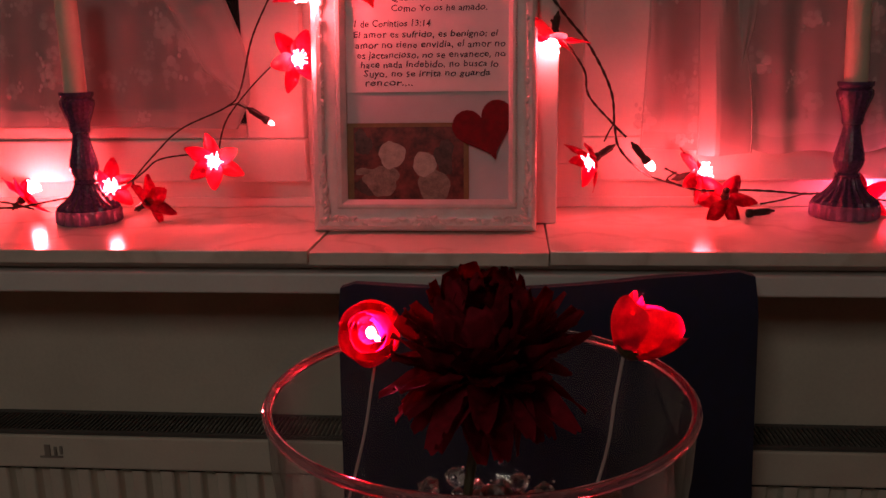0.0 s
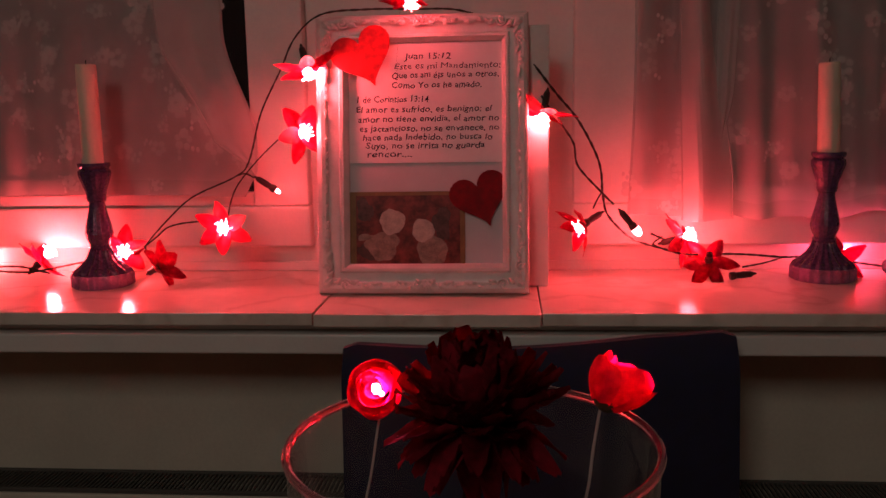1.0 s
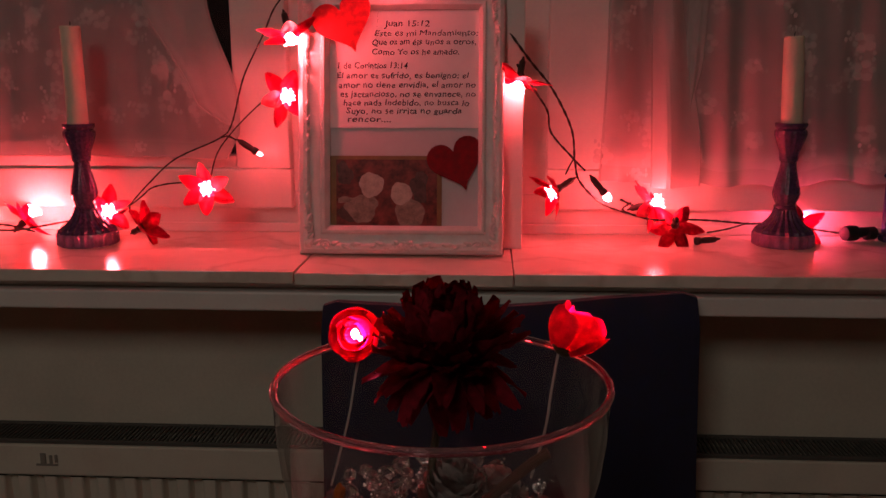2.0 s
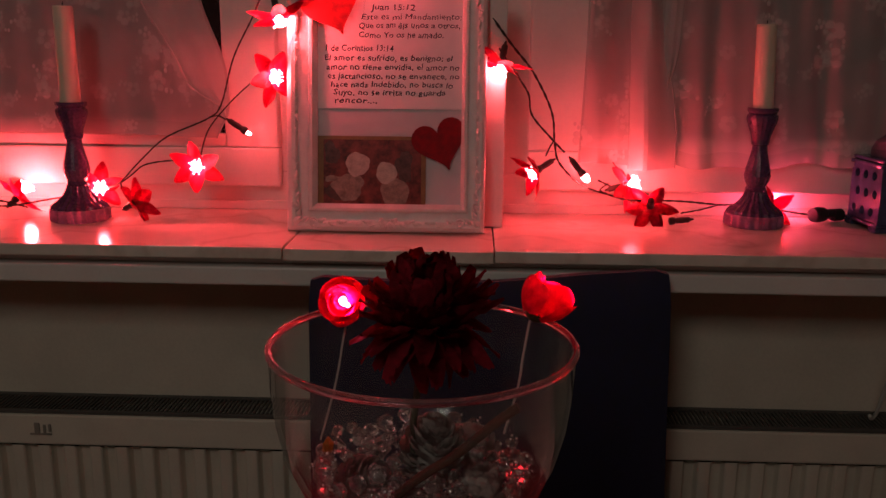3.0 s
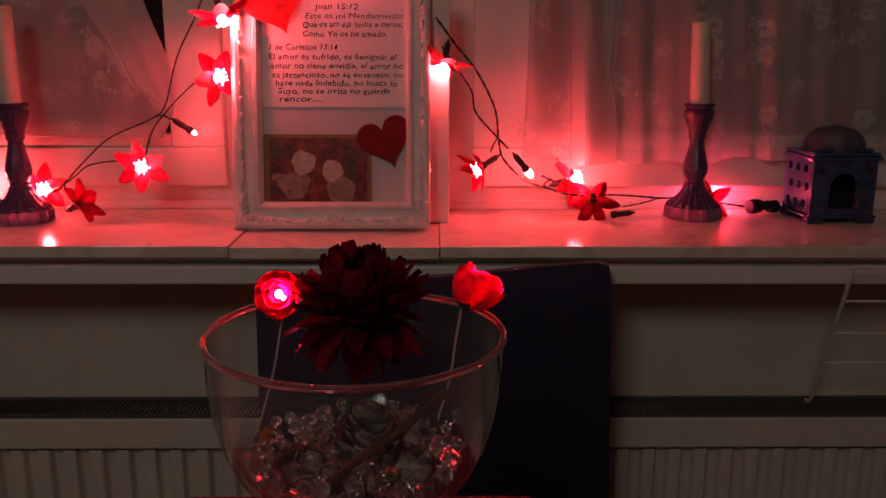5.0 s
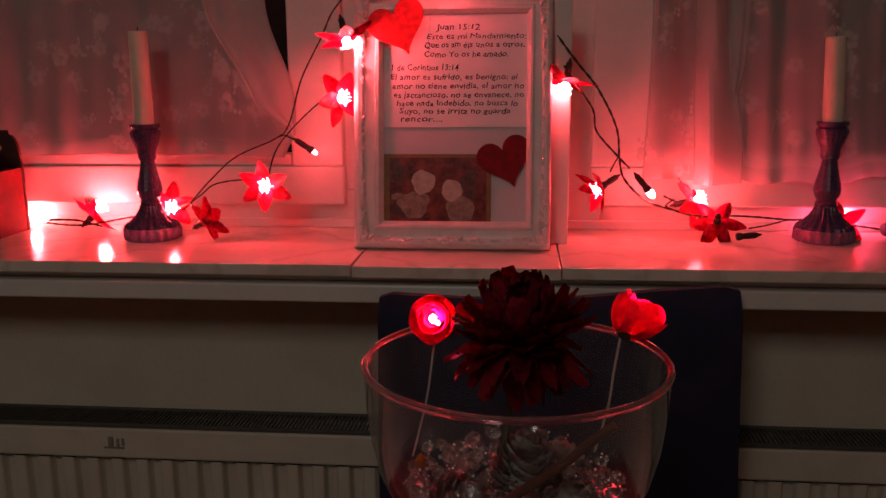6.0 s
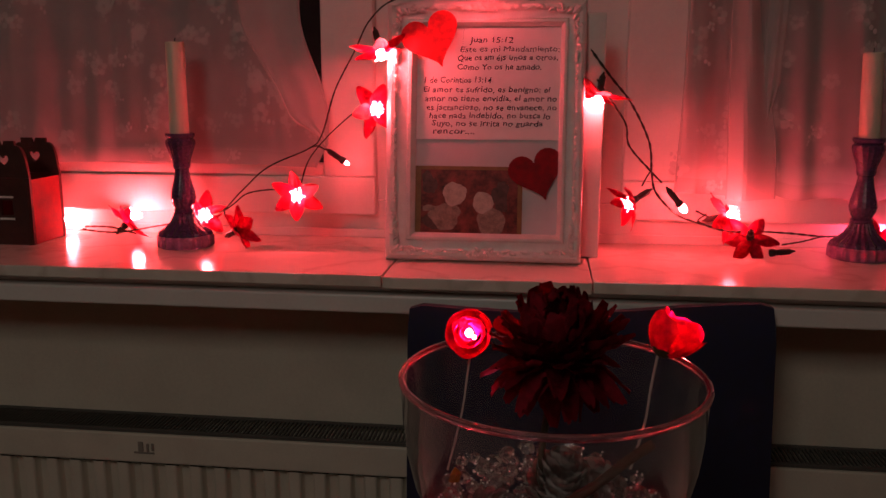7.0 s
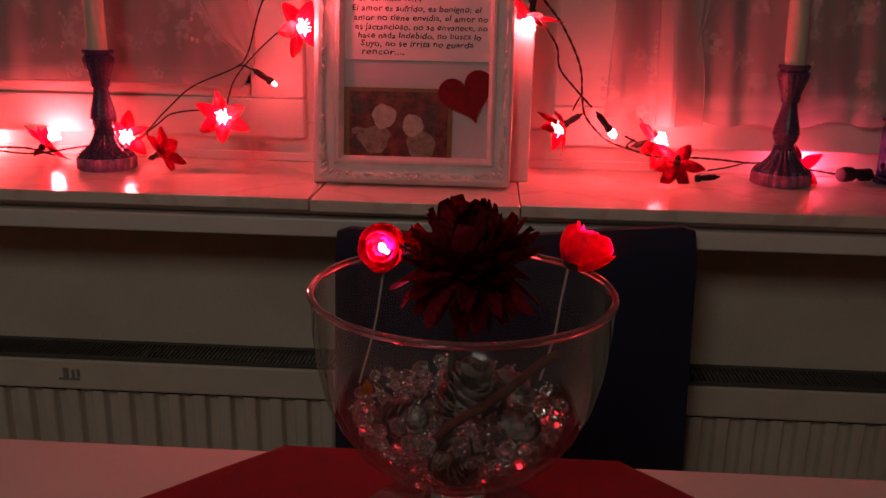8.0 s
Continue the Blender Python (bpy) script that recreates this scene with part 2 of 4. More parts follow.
def part(name, bm, mat, parent=None, label="", smooth=True, m=None):
    me = bm if isinstance(bm, bpy.types.Mesh) else mesh_of(name, bm, mat, smooth)
    ob = new(name, me)
    if parent is not None:
        ob.parent = parent
    if m is not None:
        ob.matrix_basis = m
    return tagged(ob, label)


def single(name, bm, mat, label, category, kind="", group="", m=None, smooth=True):
    return tagged(part(name, bm, mat, None, label, smooth, m), label, category, group, kind)


def box(x0, x1, y0, y1, z0, z1, bevel=0.0, bm=None, segs=2):
    bm = bm or bmesh.new()
    c = Matrix.Translation(((x0 + x1) / 2, (y0 + y1) / 2, (z0 + z1) / 2)) @ Matrix.Diagonal((x1 - x0, y1 - y0, z1 - z0, 1))
    made = bmesh.ops.create_cube(bm, size=1, matrix=c)
    if bevel:
        edges = {e for v in made["verts"] for e in v.link_edges}
        bmesh.ops.bevel(bm, geom=list(edges), offset=bevel, segments=segs, affect="EDGES", profile=0.5)
    return bm


def lathe(profile, n=32, flute=None, bm=None, m=None):
    bm = bm or bmesh.new()
    rings = []
    for r, z in profile:
        ring = []
        for k in range(n):
            a = 2 * math.pi * k / n
            rr = r if flute is None else r * (1 + flute(a, z))
            p = Vector((rr * math.cos(a), rr * math.sin(a), z))
            ring.append(bm.verts.new(m @ p if m else p))
        rings.append(ring)
    for a, b in zip(rings, rings[1:]):
        for k in range(n):
            bm.faces.new((a[k], a[(k + 1) % n], b[(k + 1) % n], b[k]))
    bm.faces.new(rings[0][::-1])
    bm.faces.new(rings[-1])
    return bm


def spline(pts, steps=8):
    pts = [Vector(p) for p in pts]
    out = []
    for k in range(len(pts) - 1):
        p0, p1, p2, p3 = pts[max(k - 1, 0)], pts[k], pts[k + 1], pts[min(k + 2, len(pts) - 1)]
        for s in range(steps):
            t = s / steps
            out.append(0.5 * (2 * p1 + (p2 - p0) * t + (2 * p0 - 5 * p1 + 4 * p2 - p3) * t * t + (3 * p1 - p0 - 3 * p2 + p3) * t ** 3))
    return out + [pts[-1]]


def tube(pts, r, n=7, bm=None, taper=1.0):
    bm = bm or bmesh.new()
    rings, up = [], Vector((0.31, 0.2, 0.93))
    for k, p in enumerate(pts):
        d = (pts[min(k + 1, len(pts) - 1)] - pts[max(k - 1, 0)]).normalized()
        side = d.cross(up)
        side = side.normalized() if side.length > 1e-4 else Vector((1, 0, 0))
        up = side.cross(d).normalized()
        rr = r * (1 + (taper - 1) * k / max(1, len(pts) - 1))
        rings.append([bm.verts.new(p + rr * (math.cos(2 * math.pi * j / n) * side + math.sin(2 * math.pi * j / n) * up)) for j in range(n)])
    for a, b in zip(rings, rings[1:]):
        for j in range(n):
            bm.faces.new((a[j], a[(j + 1) % n], b[(j + 1) % n], b[j]))
    bm.faces.new(rings[0][::-1])
    bm.faces.new(rings[-1])
    return bm


def slab(outline, depth, bm=None, z0=0.0):
    """An outline in x and y, made solid upwards from z0."""
    bm = bm or bmesh.new()
    low = [bm.verts.new((x, y, z0)) for x, y in outline]
    top = [bm.verts.new((x, y, z0 + depth)) for x, y in outline]
    bm.faces.new(low[::-1])
    bm.faces.new(top)
    for k in range(len(low)):
        j = (k + 1) % len(low)
        bm.faces.new((low[k], low[j], top[j], top[k]))
    return bm


def holed(outline, hole, depth, bm=None):
    """A plate with one opening, in x and y, made solid upwards from z 0."""
    bm = bm or bmesh.new()
    cx, cy = sum(p[0] for p in hole) / len(hole), sum(p[1] for p in hole) / len(hole)
    angles = sorted({math.atan2(y - cy, x - cx) for x, y in list(hole) + list(outline)})

    def reach(poly, a):
        best, dx, dy = 0, math.cos(a), math.sin(a)
        for (x0, y0), (x1, y1) in zip(poly, poly[1:] + poly[:1]):
            ex, ey = x1 - x0, y1 - y0
            det = ex * dy - ey * dx
            if abs(det) < 1e-12:
                continue
            u = ((cx - x0) * dy - (cy - y0) * dx) / det
            t = ((cx - x0) * ey - (cy - y0) * ex) / det
            if -1e-6 <= u <= 1 + 1e-6 and t > best:
                best = t
        return cx + best * dx, cy + best * dy
    inner, outer = [reach(list(hole), a) for a in angles], [reach(list(outline), a) for a in angles]
    rows = [[bm.verts.new((*p, z)) for p in poly] for poly, z in ((inner, 0), (outer, 0), (outer, depth), (inner, depth))]
    n = len(angles)
    for k in range(n):
        j = (k + 1) % n
        for a, b in ((0, 1), (1, 2), (2, 3), (3, 0)):
            bm.faces.new((rows[a][k], rows[a][j], rows[b][j], rows[b][k]))
    return bm


def heart_outline(w, n=40):
    pts = []
    for k in range(n):
        a = 2 * math.pi * k / n
        pts.append((w / 34 * 16 * math.sin(a) ** 3, w / 34 * (13 * math.cos(a) - 5 * math.cos(2 * a) - 2 * math.cos(3 * a) - math.cos(4 * a)) + 0.05 * w))
    return pts[::-1]


def circle(cx, cy, r, n=20):
    return [(cx + r * math.cos(2 * math.pi * k / n), cy + r * math.sin(2 * math.pi * k / n)) for k in range(n)]


# ---- the room ----
single("floor", box(-2.6, 2.6, -3.6, 0.45, -0.05, 0.0), floor_wood, "brown wooden floor of the dining room", "floor", "structure", smooth=False)
single("ceiling", box(-2.6, 2.6, -3.6, 0.45, 2.5, 2.6), plaster, "plain plaster ceiling", "ceiling", "structure", smooth=False)
single("wall_west", box(-2.7, -2.6, -3.6, 0.45, 0, 2.5), plaster, "plain plastered side wall", "wall", "structure", smooth=False)
single("wall_east", box(2.6, 2.7, -3.6, 0.45, 0, 2.5), plaster, "plain plastered side wall", "wall", "structure", smooth=False)
single("wall_south", box(-2.6, 2.6, -3.7, -3.6, 0, 2.5), plaster, "plain plastered wall behind the table", "wall", "structure", smooth=False)
wall = thing("wall_north", label="cream painted window wall above the radiator", category="wall", kind="structure")
part("wall_below", box(-2.6, 2.6, 0.175, 0.45, 0, 0.812), wall_paint, wall, smooth=False)
part("pier", box(-2.6, -1.25, 0.175, 0.45, 0.812, 2.5), wall_paint, wall, smooth=False)
part("pier", box(1.25, 2.6, 0.175, 0.45, 0.812, 2.5), wall_paint, wall, smooth=False)
part("lintel", box(-1.25, 1.25, 0.175, 0.45, 2.1, 2.5), wall_paint, wall, smooth=False)

# marble window board in three lengths, with its wooden apron
sill = thing("window_sill", label="cream veined marble window sill in three polished slabs", category="window sill", kind="structure")
for x0, x1, drop, out in ((-1.25, -0.1222, 0.0, 0.0), (-0.1206, 0.1452, 0.0012, 0.0015), (0.1466, 1.25, 0.0, 0.0)):
    part("slab", box(x0, x1, -out, 0.27, SILL - 0.0155 - drop, SILL - drop, 0.0015), stone, sill)
apron = bmesh.new()
box(-1.25, 1.25, 0.030, 0.175, 0.8125, 0.8242, 0, apron)
box(-1.25, 1.25, 0.010, 0.175, 0.787, 0.8115, 0.003, apron)
single("trim", apron, white_paint, "cream painted wooden moulding under the sill", "trim", "structure")

# window: fixed frame, two sashes, night outside
window = thing("window_1", label="white painted double casement window at night", category="window", kind="structure")
fixed = bmesh.new()
box(-1.25, 1.25, 0.272, 0.36, SILL, SILL + 0.06, 0.002, fixed)
box(-0.20, 0.22, 0.2725, 0.3605, SILL + 0.06, 2.1, 0.002, fixed)
box(-1.25, -1.17, 0.272, 0.36, SILL + 0.06, 2.1, 0.002, fixed)
box(1.17, 1.25, 0.272, 0.36, SILL + 0.06, 2.1, 0.002, fixed)
box(-1.17, 1.17, 0.272, 0.36, 2.03, 2.1, 0.002, fixed)
part("window_frame", fixed, white_paint, window)
part("bead", box(-1.25, 1.25, 0.2665, 0.272, SILL, SILL + 0.014, 0.002), white_paint, window)


def sash(x0, x1, meet, far):
    bm = bmesh.new()
    z0, z1 = 0.878, 2.05
    box(x0, x1, 0.253, 0.30, z0, z0 + 0.060, 0.003, bm)
    box(x0, x1, 0.253, 0.30, z1 - 0.07, z1, 0.003, bm)
    for s0, s1 in (meet, far):
        box(s0, s1, 0.2535, 0.2995, z0 + 0.0605, z1 - 0.0705, 0.003, bm)
    ob = part("sash", bm, white_paint, window)
    inner = sorted((meet, far))
    g0, g1 = inner[0][1], inner[1][0]
    bead = bmesh.new()
    box(g0, g1, 0.2565, 0.280, z0 + 0.0605, z0 + 0.080, 0.003, bead)
    part("glazing_bead", bead, white_paint, ob)
    glass_ob = part("pane", box(g0, g1, 0.281, 0.286, z0 + 0.058, z1 - 0.07), pane_glass, ob, smooth=False)
    glass_ob.visible_shadow = False


sash(-1.17, -0.180, (-0.262, -0.180), (-1.17, -1.09))
sash(0.199, 1.17, (0.199, 0.289), (1.09, 1.17))
single("backdrop", box(-4, 4, 3.0, 3.02, -0.5, 4), material("night_outside", (0.006, 0.006, 0.008), 0.9, vary=0.3, scale=2), "dark night outside the window", "backdrop", "structure", smooth=False)


# net curtains
def folds_left(x, z):
    return 0.0045 * math.sin(x * 26 + 0.9 * math.sin(z * 5)) + 0.0025 * math.sin(x * 61 + z * 4 + 1.3) + 0.0012 * math.sin(x * 130 - z * 9)


def folds_right(x, z):
    near = math.exp(-((x - 0.39) / 0.09) ** 2)
    return (0.006 + 0.006 * near) * math.sin(x * (34 + 20 * near) + 1.2 * math.sin(z * 4 + x * 3)) + 0.004 * math.sin(x * 88 + z * 3) + 0.002 * math.sin(x * 160 + z * 8)


def curtain(name, edge, folds, base_y, hem, seed, label, far):
    """edge(z): the free edge's x at a height; hem(x): the lower edge's height."""
    rnd = random.Random(seed)
    root = thing(name, pose(0, base_y, 0), label, "curtain")
    top, nu, nv = 2.02, 240, 90

    def place(u, v, off=0.0, low=0.0):
        z0 = hem(far + (edge(0.95) - far) * u)
        z = z0 + low + (top - z0 - low) * v
        x = far + (edge(z) - far) * u
        return Vector((x, max(-0.020, folds(x, z)) + off, z))

    def sheet(v0, v1, rows, off):
        bm = bmesh.new()
        grid = [[bm.verts.new(place(i / nu, v0 + (v1 - v0) * j / rows, off)) for i in range(nu + 1)] for j in range(rows + 1)]
        for j in range(rows):
            for i in range(nu):
                bm.faces.new((grid[j][i], grid[j][i + 1], grid[j + 1][i + 1], grid[j + 1][i]))
        return bm
    part("net", sheet(0, 1, nv, 0), net_cloth, root)
    part("hem", sheet(0.0, 0.020, 3, -0.0015), hem_cloth, root, "doubled hem of the net")
    # thin doubled edge along the free side
    part("side_hem", tube([place(1.0, v / 60, -0.001) for v in range(61)], 0.0018, 5), hem_cloth, root)
    flowers = bmesh.new()
    count = 0
    while count < (125 if far < 0 else 135):
        u, v = rnd.random() ** 0.7, rnd.random() * 0.55 + 0.012
        c = place(u, v, -0.0022)
        if abs(c.x) > 1.1:
            continue
        count += 1
        turn, size = rnd.random() * 6.28, rnd.uniform(0.0050, 0.0100)
        for k in range(5):
            a = turn + k * 2 * math.pi / 5
            big = rnd.uniform(0.65, 1.15)
            mid = Vector((math.cos(a), 0, math.sin(a))) * size
            ring = []
            for j in range(7):
                b = 2 * math.pi * j / 7
                e = Vector((math.cos(a), 0, math.sin(a))) * math.cos(b) * size * 0.72 * big + Vector((-math.sin(a), 0, math.cos(a))) * math.sin(b) * size * 0.72 * big
                p = c + mid + e
                ring.append(flowers.verts.new((p.x, max(-0.020, folds(p.x, p.z)) - 0.0022, p.z)))
            flowers.faces.new(ring)
        for k in range(2):
            a = rnd.random() * 6.28
            for s in (1.9, 2.7):
                q = c + Vector((math.cos(a + s * 0.2), 0, math.sin(a + s * 0.2))) * size * s
                ring = [flowers.verts.new((q.x + math.cos(b) * size * 0.3, max(-0.020, folds(q.x, q.z)) - 0.0022, q.z + math.sin(b) * size * 0.42)) for b in [2 * math.pi * j / 6 for j in range(6)]]
                flowers.faces.new(ring)
    tagged(part("embroidery", flowers, embroidery, root, "scattered white embroidered flowers", smooth=False), kind="stuff")
    return root


def smooth(t):
    t = max(0.0, min(1.0, t))
    return t * t * (3 - 2 * t)


def edge_left(z):
    return -0.247 - 0.041 * smooth((z - 1.03) / 0.16) - 0.022 * (1 - smooth((z - 0.950) / 0.05)) - 0.03 * max(0.0, z - 1.23)


left_net = curtain("net_curtain", edge_left, folds_left, 0.232, lambda x: 0.957 + 0.003 * math.sin(x * 9), 3, "sheer white net curtain with embroidered flowers, hanging to the rail", -1.10)
right_net = curtain("net_curtain", lambda z: 0.274 + 0.006 * math.sin(z * 7), folds_right, 0.236, lambda x: 0.921 + 0.004 * math.sin(x * 22) - 0.004 * math.sin(x * 60), 8, "sheer white flowered net curtain gathered in soft folds", 1.10)


def pleat(root, x_of, width_of, folds, z0, z1, bulge, mat):
    """A length of the net turned over itself, lying in front of the sheet."""
    bm = bmesh.new()
    rows = []
    for j in range(61):
        z = z0 + (z1 - z0) * j / 60
        c, w = x_of(z), width_of(z)
        row = []
        for i in range(13):
            s = -1 + i / 6
            x = c + s * w / 2
            row.append(bm.verts.new((x, max(-0.020, folds(x, z)) - 0.003 - bulge * (1 - s * s) + 0.0012 * math.sin(7 * s + 9 * z), z)))
        rows.append(row)
    for p, q in zip(rows, rows[1:]):
        for i in range(12):
            bm.faces.new((p[i], p[i + 1], q[i + 1], q[i]))
    part("pleat", bm, mat, root)
    for s in (-0.5, 0.5):
        pts = [Vector((x_of(z) + s * width_of(z), max(-0.020, folds(x_of(z) + s * width_of(z), z)) - 0.0035, z)) for z in [z0 + (z1 - z0) * k / 60 for k in range(61)]]
        part("pleat_edge", tube(pts, 0.0011, 5), hem_cloth, root)


def fold_width(z):
    return (0.060 + 0.034 * smooth((z - 1.02) / 0.18) + 0.10 * max(0.0, z - 1.2)) * smooth((z - 0.985) / 0.055)


pleat(left_net, lambda z: edge_left(z) - fold_width(z) / 2 - 0.001, fold_width, folds_left, 0.988, 1.9, 0.002, net_cloth)
pleat(right_net, lambda z: 0.383 - 0.025 * smooth((z - 0.93) / 0.3), lambda z: 0.072 - 0.034 * smooth((z - 0.95) / 0.28), folds_right, 0.916, 1.95, 0.012, pleat_cloth)
pleat(right_net, lambda z: 0.398 + 0.03 * (z - 1.0), lambda z: 0.026 * smooth((z - 1.0) / 0.1), folds_right, 1.002, 1.95, 0.005, net_cloth)

# radiator
radiator = thing("radiator", pose(0, 0.097, 0), "cream steel panel radiator with vertical ribs", "radiator")
face = bmesh.new()
x, outline = -1.02, []
pitch = 0.0386
while x < 1.02:
    outline += [(x + dx, dy) for dx, dy in ((0.0, 0.003), (0.002, 0.0006), (0.0045, 0.0), (0.0145, 0.0), (0.017, 0.0006), (0.019, 0.003), (0.0205, 0.009), (0.0225, 0.0125), (0.0255, 0.0135), (0.0325, 0.0135), (0.0355, 0.0125), (0.0372, 0.009))]
    x += pitch
rows = []
for z, k in ((0.16, 0.0), (0.175, 1.0), (0.502, 1.0), (0.508, 0.85), (0.511, 0.5), (0.513, 0.0)):
    rows.append([face.verts.new((px, py * k, z)) for px, py in outline])
for a, b in zip(rows, rows[1:]):
    for j in range(len(outline) - 1):
        face.faces.new((a[j], a[j + 1], b[j + 1], b[j]))
box(-1.02, 1.02, 0.0, 0.014, 0.1, 0.1595, 0, face)
box(-1.02, 1.02, 0.0, 0.014, 0.5135, 0.562, 0.004, face)
part("front_panel", face, radiator_paint, radiator)
part("back_panel", box(-1.02, 1.02, 0.056, 0.068, 0.1, 0.555, 0.003), radiator_paint, radiator)
part("side_cover", box(-1.028, -1.0205, -0.002, 0.07, 0.1, 0.566, 0.002), radiator_paint, radiator)
part("side_cover", box(1.0205, 1.028, -0.002, 0.07, 0.1, 0.566, 0.002), radiator_paint, radiator)
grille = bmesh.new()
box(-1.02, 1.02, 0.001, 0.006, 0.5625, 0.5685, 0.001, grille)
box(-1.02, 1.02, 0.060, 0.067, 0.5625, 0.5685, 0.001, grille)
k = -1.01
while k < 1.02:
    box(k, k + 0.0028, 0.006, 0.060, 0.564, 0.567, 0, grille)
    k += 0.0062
# bars coloured dark so the shade of the slots is in the grille
part("top_grille", grille, material("grille_shade", (0.10, 0.092, 0.08), 0.7), radiator, "slotted top grille, slot shade put into its dark grey")
# solid near-black block puts the shade between the panels into colour
part("convector", box(-1.0, 1.0, 0.018, 0.05, 0.12, 0.545), inner_shade, radiator, "near-black block for the shade inside the radiator", smooth=False)
badge = bmesh.new()
box(-0.519, -0.511, -0.002, 0.0, 0.533, 0.549, 0.0006, badge)
box(-0.506, -0.502, -0.002, 0.0, 0.533, 0.546, 0.0006, badge)
box(-0.498, -0.494, -0.002, 0.0, 0.535, 0.547, 0.0006, badge)
box(-0.526, -0.494, -0.002, 0.0, 0.530, 0.5328, 0.0006, badge)
part("badge", badge, material("badge_grey", (0.30, 0.27, 0.23), 0.5), radiator, "small worn dark badge")
part("wall_bracket", box(-0.7, -0.66, 0.068, 0.079, 0.3, 0.5), radiator_paint, radiator)
part("wall_bracket", box(0.66, 0.7, 0.068, 0.079, 0.3, 0.5), radiator_paint, radiator)

# chair between the window and the table
chair = thing("dining_chair", pose(0.135, -0.03, 0), "dining chair with a dark navy fabric cover", "chair")
bm = bmesh.new()
nx, nz = 28, 20


def chair_back(u, v, side):
    x = -0.216 - 0.004 * (1 - v) + u * (0.438 + 0.019 * (1 - v))
    low, topz = 0.40, 0.811 - 0.006 * math.sin(math.pi * min(1, u * 1.3)) + 0.016 * max(0, (u - 0.35) / 0.65) ** 1.6
    z = low + (topz - low) * v
    round_off = 0.006 * (max(0, abs(u - 0.5) - 0.47) / 0.03) ** 2 * (v > 0.93)
    puff = 0.010 * (1 - (2 * u - 1) ** 6) * (1 - v ** 8) + 0.0015 * math.sin(u * 21 + v * 5)
    thin = 1 - 0.72 * max(0, (v - 0.9) / 0.1) ** 2
    y = 0.008 + ((-0.021 - puff) if side else (0.024 + puff)) * thin
    return Vector((x, y, z - round_off))


sheets = []
for side in (0, 1):
    sheets.append([[bm.verts.new(chair_back(i / nx, j / nz, side)) for i in range(nx + 1)] for j in range(nz + 1)])
for g in sheets:
    for j in range(nz):
        for i in range(nx):
            bm.faces.new((g[j][i], g[j][i + 1], g[j + 1][i + 1], g[j + 1][i]))
loop = [(0, i) for i in range(nx)] + [(j, nx) for j in range(nz)] + [(nz, i) for i in range(nx, 0, -1)] + [(j, 0) for j in range(nz, 0, -1)]
for (j0, i0), (j1, i1) in zip(loop, loop[1:] + loop[:1]):
    bm.faces.new((sheets[0][j0][i0], sheets[0][j1][i1], sheets[1][j1][i1], sheets[1][j0][i0]))
part("backrest", bm, navy, chair)
part("seat", box(-0.215, 0.215, -0.40, 0.02, 0.40, 0.47, 0.018, None, 3), navy, chair)
for lx, ly in ((-0.19, -0.37), (0.19, -0.37), (-0.19, 0.0), (0.19, 0.0)):
    part("leg", box(lx - 0.018, lx + 0.018, ly - 0.018, ly + 0.018, 0.0, 0.40, 0.003), chair_wood, chair)

# table with the red cloth
table = thing("dining_table", label="white dining table with a thin top", category="table")
part("tabletop", box(-0.75, 0.95, -1.45, -0.469, TABLE - 0.03, TABLE, 0.004), table_paint, table)
part("apron", box(-0.68, 0.88, -1.38, -0.53, TABLE - 0.10, TABLE - 0.0305, 0.002), table_paint, table)
for lx in (-0.66, 0.86):
    for ly in (-1.36, -0.55):
        part("leg", box(lx - 0.03, lx + 0.03, ly - 0.03, ly + 0.03, 0.0, TABLE - 0.1005, 0.004), table_paint, table)

bm = bmesh.new()
n, half = 170, 0.30
centre = Vector((0.0825, -0.462 + 0.1195 - half))


def draped(a, b):
    x, y = centre.x + (a - b) * half / 2, centre.y + (a + b) * half / 2
    z = TABLE + 0.0022 + 0.0004 * math.sin(x * 60) * math.sin(y * 47)
    over = y + 0.4675
    if over > 0:
        r = 0.0022
        ang = min(over / r, math.pi / 2)
        down = max(0.0, over - r * math.pi / 2)
        return Vector((x, -0.4675 + r * math.sin(ang) + 0.002 * math.sin(x * 30) * min(1, down * 20), z - r * (1 - math.cos(ang)) - down))
    return Vector((x, y, z))


grid = [[bm.verts.new(draped(-1 + 2 * i / n, -1 + 2 * j / n)) for i in range(n + 1)] for j in range(n + 1)]
for j in range(n):
    for i in range(n):
        bm.faces.new((grid[j][i], grid[j][i + 1], grid[j + 1][i + 1], grid[j + 1][i]))
cloth = single("napkin", bm, napkin_cloth, "dark red square cloth laid cornerwise over the table edge", "tablecloth")
solid = cloth.modifiers.new("thickness", "SOLIDIFY")
solid.thickness, solid.offset = 0.0015, 0.0

# ---- picture frame and the board behind it ----
single("backing_board", box(-0.105, 0.1605, 0.151, 0.172, SILL, 1.176, 0.002), white_paint, "plain white board standing behind the photo frame", "board")

LEAN = pose(0.0025, 0.1125, SILL, 82.7, 0, 0)
photo_frame = thing("framed_picture", LEAN, "ornate white photo frame leaning on a white board", "picture frame")
FW, FH = 0.1315, 0.353
profile = [(0, 0), (0, 0.013), (0.002, 0.017), (0.006, 0.0195), (0.010, 0.0185), (0.0125, 0.0145), (0.0155, 0.0135), (0.021, 0.0125), (0.0235, 0.0125), (0.0255, 0.0150), (0.0285, 0.0150), (0.0305, 0.0120), (0.0335, 0.0085), (0.0335, 0.0)]


